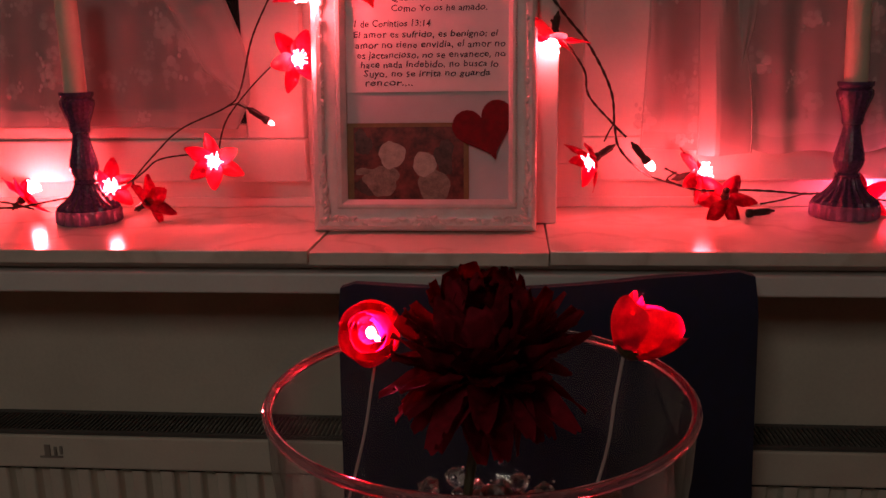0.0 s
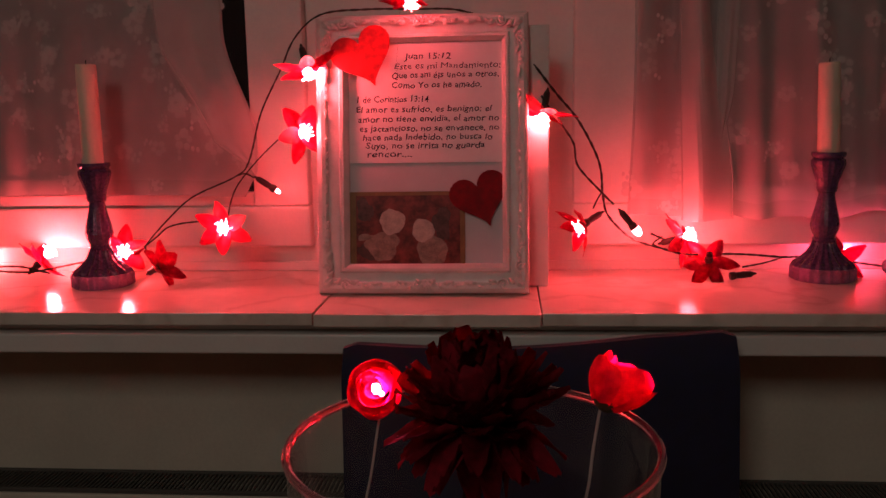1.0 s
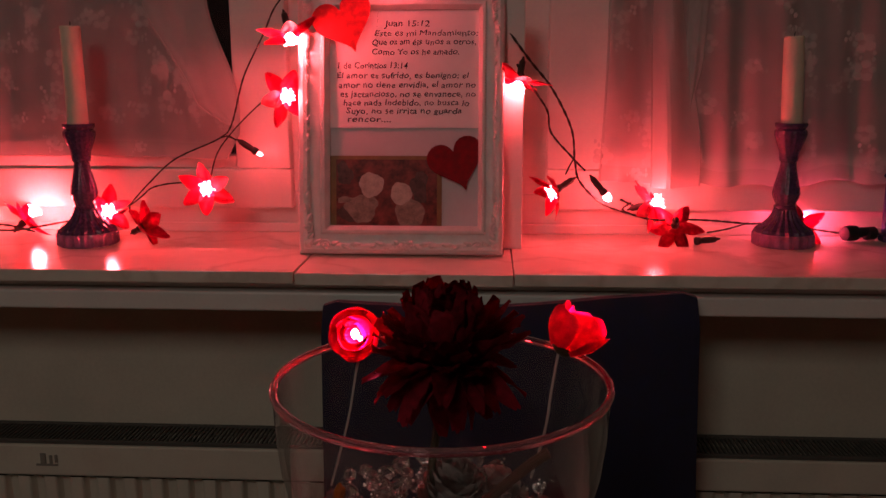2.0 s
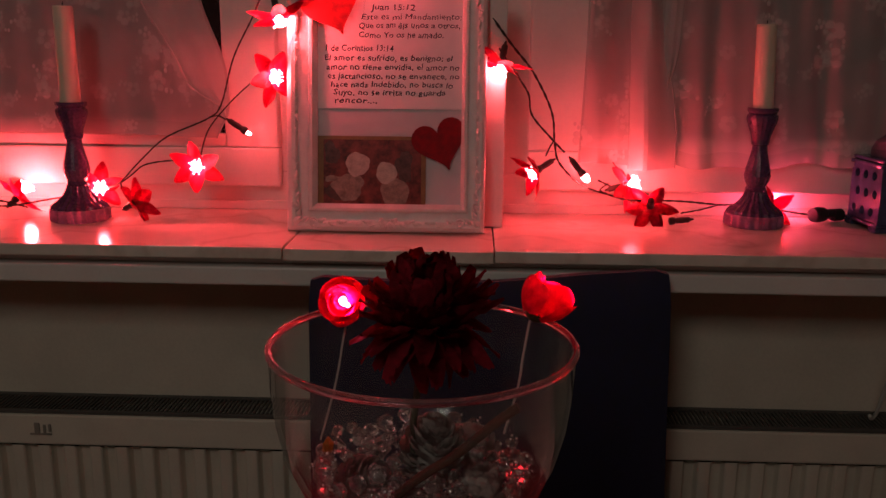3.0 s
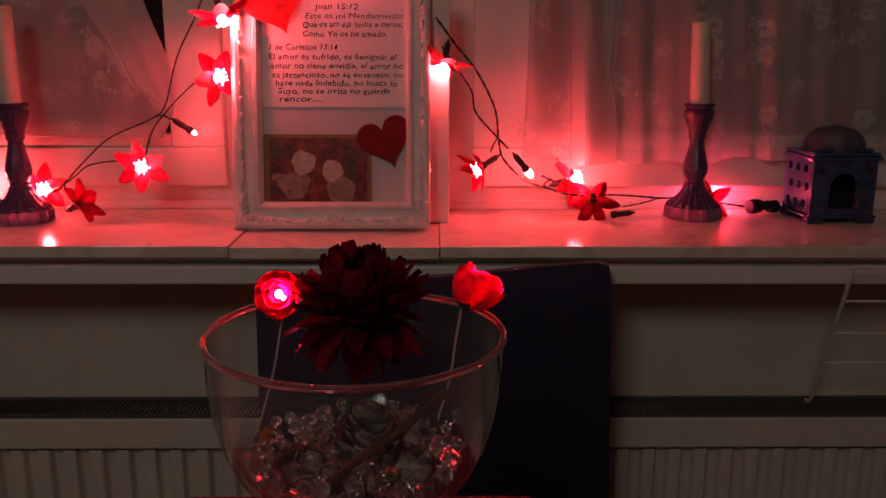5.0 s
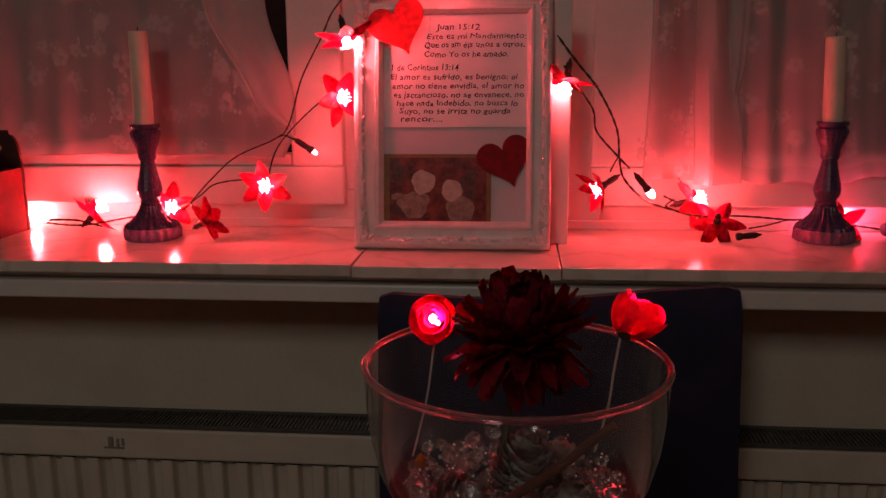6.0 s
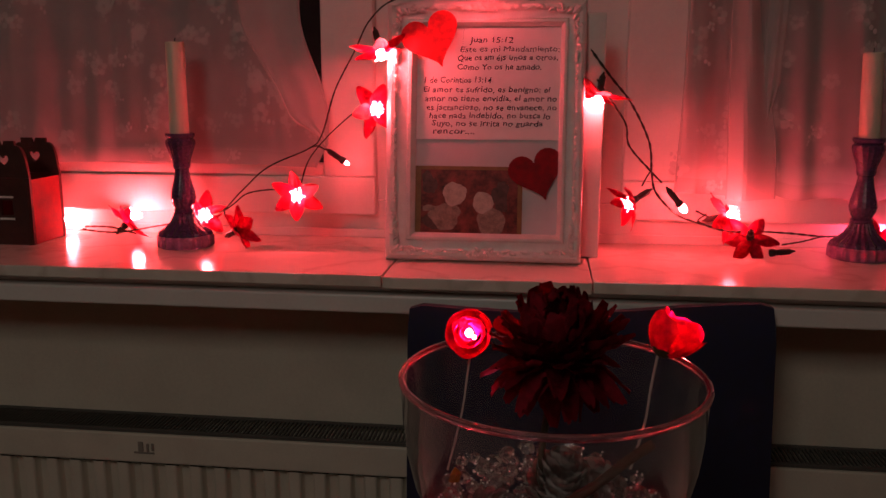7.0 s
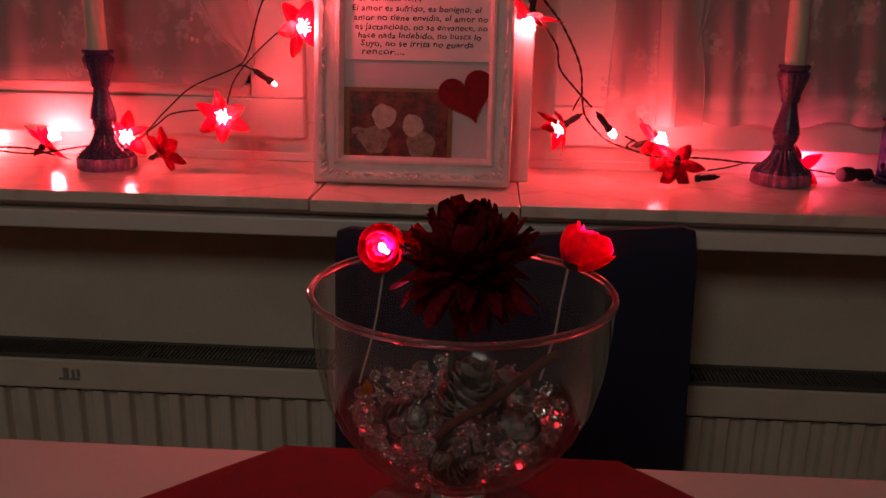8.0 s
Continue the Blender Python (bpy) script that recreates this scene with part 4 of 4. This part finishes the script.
cable([(-0.401, 0.186, 0.894), (-0.398, 0.184, 0.884), (-0.384, 0.182, 0.876)], 0.0006)
cable([(0.150, 0.142, 1.088), (0.163, 0.142, 1.068), (0.178, 0.143, 1.048), (0.192, 0.151, 1.026), (0.198, 0.162, 0.998), (0.226, 0.168, 0.966), (0.246, 0.170, 0.946)], 0.0006)
cable([(0.230, 0.170, 0.962), (0.226, 0.188, 0.950), (0.222, 0.196, 0.938)], 0.0005)
cable([(0.296, 0.176, 0.906), (0.308, 0.182, 0.900), (0.316, 0.190, 0.896)], 0.0006)
cable([(0.311, 0.184, 0.885), (0.300, 0.180, 0.892), (0.312, 0.186, 0.900)], 0.0005)
cable([(0.480, 0.206, 0.869), (0.448, 0.196, 0.862), (0.420, 0.190, 0.858)], 0.0005)
part("spare_socket", SOCKET, None, string, "empty dark socket resting on the sill", m=facing((0.404, 0.188, 0.846), (-0.9, 0, -0.1)))

# dark inline plug on the cable's end
plug = bmesh.new()
lathe([(0.003, -0.030), (0.006, -0.027), (0.0075, -0.018), (0.0065, -0.010), (0.0105, -0.006), (0.0115, 0.006), (0.0100, 0.014), (0.004, 0.016)], 18, None, plug, facing((0.634, 0.228, SILL + 0.012), (-0.9, -0.35, 0.0)))
lathe([(0.004, 0.0), (0.0095, 0.002), (0.0095, 0.016), (0.006, 0.019)], 16, None, plug, facing((0.655, 0.236, SILL + 0.010), (0.9, 0.35, 0)))
single("cable_connector", plug, dull_black, "black cable connector lying on the sill", "connector")


# ---- house lantern ----
def gable(w, shoulder, top):
    """The gable's outline from the right shoulder over two stubby chimneys to the left shoulder."""
    half = [(w, shoulder)]
    for k in range(1, 9):
        t = math.pi / 2 * k / 8
        half.append((0.022 + (w - 0.0235) * math.cos(t) ** 0.8, shoulder + 0.004 + (top - shoulder - 0.004) * math.sin(t)))
    half += [(0.0205, top), (0.0205, top + 0.007), (0.0045, top + 0.007), (0.0045, top - 0.004)]
    return half + [(-x, y) for x, y in half[::-1]]


HX, HY, HW, HD = -0.722, 0.136, 0.0395, 0.086
house = thing("house_lantern", pose(HX, HY, SILL), "dark red wooden house lantern with heart cut-outs", "lantern")
gable_out = gable(HW, 0.102, 0.150)
body_out = [(-HW, 0), (HW, 0), (HW, 0.1015), (-HW, 0.1015)]
hole = [(x, y + 0.127) for x, y in heart_outline(0.021, 28)]
for name, y in (("front_panel", 0.006), ("back_panel", HD)):
    ob = part(name, holed(gable_out, hole, 0.006), lantern_shaded, house, "gabled panel with a heart cut-out", m=pose(0, y, 0, 90, 0, 0), smooth=False)
    part("panel", holed(body_out, [(-0.010, 0.045), (0.010, 0.045), (0.010, 0.068), (-0.010, 0.068)], 0.006), lantern_shaded, ob, smooth=False)
    for s in (-1, 1):
        part("post", box(s * 0.034 - 0.0028, s * 0.034 + 0.0028, 0.0, 0.1, 0.006, 0.0075), lantern_shaded, ob, smooth=False)
part("side_panel", box(HW - 0.005, HW - 0.0002, 0.0065, HD - 0.0065, 0.0, 0.099, 0.001), lantern_wood, house)
part("side_panel", box(-HW + 0.0002, -HW + 0.005, 0.0065, HD - 0.0065, 0.0, 0.099, 0.001), lantern_wood, house)
part("base", box(-HW + 0.0055, HW - 0.0055, 0.0065, HD - 0.0065, 0.0, 0.005), lantern_wood, house, smooth=False)
# two white bars paint the glints on the front panel
for z in (0.040, 0.073):
    part("window_bar", box(-0.012, 0.012, -0.0012, -0.0001, z - 0.0015, z + 0.0015), white_paint, house, "small white bar painting a pale glint", smooth=False)

# ---- stove lantern ----
dull_blue = material("dull_blue", (0.085, 0.090, 0.120), 0.5, vary=0.4, scale=60, fine=300, bump=0.15)
stove = thing("stove_lantern", pose(0.729, 0.152, SILL, 0, 0, 3), "dark blue glazed ceramic stove lantern with pierced sides", "lantern")
SW, SD, SH = 0.0475, 0.086, 0.099
door = [(-0.021, 0.022)] + [(0.021, 0.022)] + [(0.021 * math.cos(math.pi * k / 14), 0.053 + 0.020 * math.sin(math.pi * k / 14)) for k in range(15)]
part("front_panel", holed([(-SW, 0.012), (SW, 0.012), (SW, SH - 0.008), (-SW, SH - 0.008)], door, 0.007), blue_glaze, stove, m=pose(0, 0.007, 0, 90, 0, 0))
rim = bmesh.new()
tube([Vector((x * 1.06, -0.0005, 0.001 + y * 1.01)) for x, y in door[1:]] , 0.0022, 6, rim)
part("door_rim", rim, blue_glaze, stove)
# raised near-black discs paint the shade of two round vent holes
for s in (-1, 1):
    part("round_hole", lathe([(0.0002, 0), (0.0052, 0), (0.0058, 0.0006), (0.0040, 0.0012), (0.0002, 0.0013)], 18, None, None, pose(s * 0.036, -0.0001, 0.078, 90)), dull_black, stove, "near-black disc painting the shade of a vent hole")


def pierced(cols, rows, w, h, r, depth):
    bm = bmesh.new()
    cw, ch = w / cols, h / rows
    for i in range(cols):
        for j in range(rows):
            x0, y0 = i * cw, j * ch
            holed([(x0, y0), (x0 + cw, y0), (x0 + cw, y0 + ch), (x0, y0 + ch)], circle(x0 + cw * (0.38 if j % 2 else 0.62), y0 + ch / 2, r, 14), depth, bm)
    bmesh.ops.remove_doubles(bm, verts=bm.verts, dist=0.00005)
    return bm


for s in (-1, 1):
    part("side_panel", pierced(3, 3, SD - 0.0145, SH - 0.022, 0.0062, 0.006), blue_glaze, stove, "pierced side panel", m=Matrix.Translation((s * SW - (0.006 if s > 0 else 0), 0.0072, 0.0135)) @ Matrix(((0, 0, 1, 0), (1, 0, 0, 0), (0, 1, 0, 0), (0, 0, 0, 1))))
part("back_panel", box(-SW, SW, SD - 0.007, SD - 0.0003, 0.012, SH - 0.008), blue_glaze, stove, smooth=False)
cornice = bmesh.new()
box(-SW - 0.005, SW + 0.005, -0.004, SD + 0.004, SH - 0.0078, SH - 0.002, 0.0018, cornice)
box(-SW - 0.002, SW + 0.002, -0.002, SD + 0.002, SH - 0.0018, SH + 0.004, 0.0018, cornice)
part("top", cornice, blue_glaze, stove)
plinth = bmesh.new()
box(-SW - 0.004, SW + 0.004, -0.003, SD + 0.003, 0.008, 0.0118, 0.0012, plinth)
part("plinth", plinth, blue_glaze, stove)
for sx in (-1, 1):
    for sy in (0.008, SD - 0.008):
        part("foot", box(sx * (SW - 0.009) - 0.0125, sx * (SW - 0.009) + 0.0125, sy - 0.010, sy + 0.010, 0.0, 0.0079, 0.002), blue_glaze, stove)
# opaque dome on top stands in for a separate translucent one behind
part("dish", lathe([(0.036, SH + 0.0045), (0.0425, SH + 0.008), (0.0425, SH + 0.018), (0.037, SH + 0.029), (0.026, SH + 0.038), (0.010, SH + 0.042), (0.001, SH + 0.043)], 36, None, None, pose(0.006, 0.050, -0.004)), dull_blue, stove, "dull blue dome standing in for a grey dome behind")
for sx in (-0.030, 0.028):
    part("lug", box(sx - 0.012, sx + 0.012, -0.001, 0.012, SH + 0.0042, SH + 0.010, 0.003), blue_glaze, stove)
# near-black block fills the back of the inside
part("lining", box(-SW + 0.0065, SW - 0.0065, 0.045, SD - 0.0075, 0.0125, SH - 0.0085), dull_black, stove, "near-black block filling the inside", smooth=False)

# ---- wire airer hooked on the radiator ----
airer = thing("radiator_airer", label="grey wire clothes airer hooked on the radiator", category="drying rack")
low, high = Vector((0.691, 0.100, 0.604)), Vector((0.661, -0.034, 0.822))
for dx in (0.0, 0.46):
    o = Vector((dx, 0, 0))
    hook = [Vector((0.700, 0.1385, 0.5725)) + o, Vector((0.6965, 0.125, 0.5735)) + o, low + Vector((0.002, 0.004, -0.008)) + o, low.lerp(high, 0.3) + o, low.lerp(high, 0.7) + o, high + o]
    part("side_rail", tube(spline(hook, 6), 0.0026, 8), wire_metal, airer)
for s in (1.0, 0.75, 0.5, 0.25):
    p = low.lerp(high, s)
    part("rod", tube([p, p + Vector((0.23, 0, -0.0005)), p + Vector((0.46, 0, 0))], 0.0016, 7), wire_metal, airer)

# ---- glass bowl on the table ----
BX, BY = 0.091, -0.567
bowl = thing("footed_bowl", pose(BX, BY, TABLE + 0.0032), "clear footed glass bowl filled with pine cones and crystals", "bowl")
foot = [(0.001, 0.0), (0.060, 0.0), (0.0655, 0.0015), (0.066, 0.0035), (0.050, 0.009), (0.030, 0.017), (0.0205, 0.024), (0.001, 0.024)]
stem = [(0.001, 0.0243), (0.0203, 0.0243), (0.0185, 0.027), (0.0165, 0.035), (0.019, 0.0425), (0.0215, 0.0452), (0.001, 0.0452)]
outer = [(0.0008, 0.0456), (0.026, 0.0466), (0.040, 0.0512), (0.052, 0.0585), (0.0635, 0.069), (0.0735, 0.084), (0.0805, 0.100), (0.0850, 0.120), (0.0872, 0.140), (0.0879, 0.157), (0.0880, 0.1600), (0.0856, 0.1600)]
inner = [(0.0850, 0.157), (0.0843, 0.140), (0.0820, 0.120), (0.0775, 0.1015), (0.0703, 0.086), (0.0600, 0.071), (0.0490, 0.0610), (0.0370, 0.0540), (0.0220, 0.0495), (0.0008, 0.0480)]
part("wall", lathe(outer + inner, 96), bowl_glass, bowl, "thin clear blown glass wall")
part("foot", lathe(foot, 96), bowl_glass, bowl, "wide clear glass foot")
part("stem", lathe(stem, 48), clear_glass, bowl, "short solid glass stem")
bm = bmesh.new()
ringed = []
for k in range(96):
    a = 2 * math.pi * k / 96
    ringed.append([bm.verts.new(((0.0874 + 0.0021 * math.cos(t)) * math.cos(a), (0.0874 + 0.0021 * math.cos(t)) * math.sin(a), 0.1622 + 0.0022 * math.sin(t))) for t in [2 * math.pi * j / 12 for j in range(12)]])
for k in range(96):
    p, q = ringed[k], ringed[(k + 1) % 96]
    for j in range(12):
        bm.faces.new((p[j], q[j], q[(j + 1) % 12], p[(j + 1) % 12]))
part("rim", bm, rim_glass, bowl, "rolled clear rim, red light of the roses put into its tint")

# crystals, dropped one by one
rnd = random.Random(4)


def wall_radius(z):
    for (r1, z1), (r0, z0) in zip(inner, inner[1:]):
        if z0 <= z <= z1:
            return r0 + (r1 - r0) * (z - z0) / (z1 - z0)
    return 0.0


CRYSTALS = []
for k in range(4):
    bm = bmesh.new()
    bmesh.ops.create_icosphere(bm, subdivisions=1, radius=1.0)
    for v in bm.verts:
        v.co = v.co * (1 + 0.16 * noise.noise(v.co * 2.1 + Vector((k * 9, 0, 0))) + rnd.uniform(-0.12, 0.12))
        v.co.z *= 0.9
    CRYSTALS.append(mesh_of("crystal", bm, crystal, smooth=False))
placed = []
group_root = thing("crystal_filling", pose(BX, BY, TABLE + 0.0032), "clear faceted acrylic crystals between pine cones", "crystals")
# frosted pine cones lying in the bowl
scale_me = petal_mesh(1.0, 0.46, 0.9, 0.35, cone_scale, -0.3, 5, 0.03, "scale")
first_cone = None
for cx, cy, cz, r, rx, ry in ((0.006, 0.002, 0.090, 0.027, 8, -6), (-0.036, -0.012, 0.078, 0.022, 50, 20), (0.036, -0.020, 0.076, 0.021, -40, 35), (-0.002, -0.038, 0.074, 0.020, 75, -15), (0.034, 0.032, 0.078, 0.021, -60, 10)):
    at = pose(BX + cx, BY + cy, TABLE + 0.0032 + cz, rx, ry, 40) @ Matrix.Scale(r, 4)
    placed.append((cx, cy, cz, r * 0.9))
    if first_cone is not None:
        copy_thing(first_cone, at @ Matrix.Scale(1 / first_cone.scale.x, 4))
        continue
    first_cone = thing("pine_cone", None, "dark frosted pine cone lying in the glass bowl", "pine cone", "pine cones in the bowl")
    part("core", lathe([(0.05, -0.75), (0.32, -0.6), (0.42, -0.2), (0.34, 0.3), (0.15, 0.7), (0.02, 0.85)], 12), cone_scale, first_cone)
    for k in range(84):
        t = k / 83
        z, ring = -0.62 + 1.45 * t, 0.36 * math.sin(math.pi * (0.25 + 0.7 * t))
        size = 0.46 * math.sin(math.pi * (0.22 + 0.62 * t)) + 0.10
        part("scale", scale_me, None, first_cone, m=pose(0, 0, z, 0, 0, k * 137.5) @ pose(ring, 0, 0, 0, 10 - 62 * t, 0) @ Matrix.Scale(size * 0.9, 4) @ pose(0, 0, 0, 12 * math.sin(k * 2.3), 0, 0))
    first_cone.matrix_world = at
for k in range(190):
    r = rnd.uniform(0.0036, 0.0070)
    best = None
    for _ in range(14):
        a, d = rnd.random() * 6.283, 0.068 * rnd.random() ** 0.5
        x, y, z = d * math.cos(a), d * math.sin(a), 0.049 + r
        while z < 0.15:
            if math.hypot(x, y) + r * 1.02 < wall_radius(z - r * 0.55) and all((x - p[0]) ** 2 + (y - p[1]) ** 2 + (z - p[2]) ** 2 > (0.92 * (r + p[3])) ** 2 for p in placed):
                break
            z += 0.0015
        if z < 0.101 - 0.012 * (d / 0.07) and (best is None or z < best[2]):
            best = (x, y, z, r)
    if best:
        placed.append(best)
        x, y, z, r = best
        part("crystal", CRYSTALS[k % 4], None, group_root, m=pose(x, y, z, rnd.uniform(0, 360), rnd.uniform(0, 360), rnd.uniform(0, 360)) @ Matrix.Diagonal((r, r, r, 1)))
# silver glitter clinging to cones and crystals
glitter = bmesh.new()
for k in range(420):
    cx, cy, cz, r = placed[rnd.randrange(len(placed))]
    d = Vector((rnd.gauss(0, 1), rnd.gauss(0, 1) - 0.5, abs(rnd.gauss(0, 1)))).normalized()
    p = Vector((cx, cy, cz)) + d * r * 1.04
    if math.hypot(p.x, p.y) + 0.002 < wall_radius(min(0.15, max(0.05, p.z))):
        bmesh.ops.create_icosphere(glitter, subdivisions=1, radius=rnd.uniform(0.0004, 0.0010), matrix=Matrix.Translation(p) @ pose(0, 0, 0, rnd.uniform(0, 360), rnd.uniform(0, 360), 0))
tagged(part("glitter", glitter, material("silver_glitter", (0.95, 0.94, 0.92), 0.42, 1.0, vary=0.05, bump=0), group_root, "silver glitter on the filling", smooth=False), kind="stuff")
amber_me = CRYSTALS[1].copy()
amber_me.materials.clear()
amber_me.materials.append(amber)
part("amber_crystal", amber_me, None, group_root, "small amber crystal", m=pose(-0.057, 0.004, 0.094) @ Matrix.Diagonal((0.004, 0.004, 0.007, 1)))

# added glowing beads among the crystals, imitating red refractions in the bowl
for x, y, z in ((-0.058, -0.016, 0.076), (-0.038, -0.030, 0.066), (0.058, 0.008, 0.078), (0.035, -0.030, 0.066), (-0.014, -0.016, 0.0535), (0.017, -0.012, 0.0535)):
    single("micro_light", small_bulb(glint_glow, 0.0015), glint_glow, "tiny added glowing bead imitating a red glint in the glass", "light", "", "micro lights in the bowl", pose(BX + x, BY + y, TABLE + 0.0032 + z, 60, 30, 0))

quill = bmesh.new()
for off in (-0.0016, 0.0016):
    pts = [Vector((-0.012 + 0.066 * t, -0.036 + off, 0.085 + 0.054 * t + 0.001 * math.sin(9 * t))) for t in [k / 12 for k in range(13)]]
    tube(pts, 0.0021, 9, quill)
single("cinnamon_stick", quill, cinnamon, "brown rolled cinnamon stick lying on pine cones", "cinnamon stick", m=pose(BX, BY, TABLE + 0.0032))

# dark red cloth flower
rnd = random.Random(21)
bloom = thing("artificial_flower", pose(BX + 0.002, BY + 0.004, TABLE - 0.006), "dark red artificial dahlia standing in the glass bowl", "flower")
part("stem", tube(spline([(0, 0, 0.180), (-0.004, 0.002, 0.15), (-0.008, -0.002, 0.115), (-0.006, -0.006, 0.090)], 8), 0.0022, 8), stem_green, bloom)
part("heart", lathe([(0.001, 0.176), (0.008, 0.178), (0.011, 0.186), (0.009, 0.194), (0.002, 0.198)], 16), dark_petal, bloom)
SHAPES = [petal_mesh(0.035, 0.0086, 0.7, 0.35, dark_petal, -0.4, 6, 0.0016), petal_mesh(0.037, 0.0082, 0.2, 0.3, dark_petal, -0.35, 6, 0.0016), petal_mesh(0.041, 0.0068, -0.6, 0.3, dark_petal, -0.25, 6, 0.0014)]
for ring, (count, elev, z, r, shape, scale) in enumerate(((9, 78, 0.186, 0.003, 0, 0.90), (15, 63, 0.186, 0.004, 0, 1.0), (19, 47, 0.185, 0.006, 0, 1.05), (23, 31, 0.183, 0.007, 1, 1.0), (25, 15, 0.181, 0.008, 1, 1.05), (22, -2, 0.179, 0.008, 2, 0.92), (13, -20, 0.178, 0.007, 2, 0.85), (5, -55, 0.177, 0.006, 2, 0.85))):
    for k in range(count):
        part("petal", SHAPES[shape], None, bloom, m=pose(0, 0, z, 0, 0, 360 / count * k + ring * 17 + rnd.uniform(-8, 8)) @ pose(r, 0, 0, rnd.uniform(-25, 25), -elev + rnd.uniform(-15, 15), 0) @ Matrix.Diagonal((scale * rnd.uniform(0.85, 1.1), 1, 1, 1)))


# lit roses on thin wires at the rim
def rose(at, normal, foot, label, turn=0, open_up=1.0, size=1.0):
    root = thing("rose_light", Matrix.Translation(at), label, "rose light", "rose lights")
    m = facing((0, 0, 0), normal, turn) @ Matrix.Scale(size, 4)
    rr = random.Random(turn + 3)
    for ring, (count, rad, h, lean) in enumerate(((3, 0.0060, 0.016, -14), (4, 0.0095, 0.0195, -8), (5, 0.0125, 0.0190, 9 * open_up))):
        bm = bmesh.new()
        nseg = 10
        wide = 2 * math.pi / count * 0.78
        rows = []
        for j in range(8):
            t = j / 7
            row = []
            for i in range(nseg + 1):
                s = -1 + 2 * i / nseg
                a = s * wide
                bulge = rad * (0.42 + 0.62 * math.sin(math.pi * (0.10 + 0.62 * t))) + math.tan(radians(lean)) * h * t * 0.45 + 0.0022 * t ** 4 * (1 - 0.5 * s * s)
                top = h * t * (1 - 0.32 * s * s * t) + 0.0005 * math.sin(7 * s + ring)
                row.append(bm.verts.new((bulge * math.cos(a), bulge * math.sin(a), top - 0.009)))
            rows.append(row)
        for a, b in zip(rows, rows[1:]):
            for i in range(nseg):
                bm.faces.new((a[i], a[i + 1], b[i + 1], b[i]))
        me = mesh_of("petal", bm, rose_red, True, 60)
        for k in range(count):
            part("petal", me, None, root, m=m @ pose(0, 0, rr.uniform(-0.001, 0.001), rr.uniform(-11, 11), rr.uniform(-11, 11), 360 / count * k + 31 * ring + rr.uniform(-10, 10)))
    part("bulb", small_bulb(led_rose, 0.0022), None, root, "glowing bulb inside the petals", m=m @ pose(-0.001, 0.001, 0.001, 25, 20, 0))
    part("bulb", small_bulb(led_rose, 0.0012), None, root, m=m @ pose(0.004, -0.003, 0.004))
    part("calyx", lathe([(0.001, -0.013), (0.004, -0.012), (0.0065, -0.0085), (0.004, -0.007)], 12, None, None, m), stem_green, root)
    lead = m @ Vector((0, 0, -0.0125))
    end = Vector(foot) - Vector(at)
    part("wire", tube(spline([lead, lead.lerp(end, 0.25) + Vector((0, 0, -0.004)), lead.lerp(end, 0.6) + Vector((0.002, 0, 0)), end], 8), 0.0008, 6), clear_lead, root, "thin clear lead")


clear_lead = material("clear_lead", (0.55, 0.50, 0.48), 0.25, vary=0.1, bump=0, Transmission_Weight=0.4)
rose((0.0385, -0.518, 0.9260), (-0.12, -0.93, 0.22), (0.029, -0.560, 0.850), "lit red rose light facing out on the bowl rim", 5, 0.6, 1.08)
rose((0.1635, -0.528, 0.9300), (0.62, 0.22, 0.75), (0.140, -0.545, 0.850), "lit red rose light half turned away on the bowl rim", 40, 1.0, 1.12)
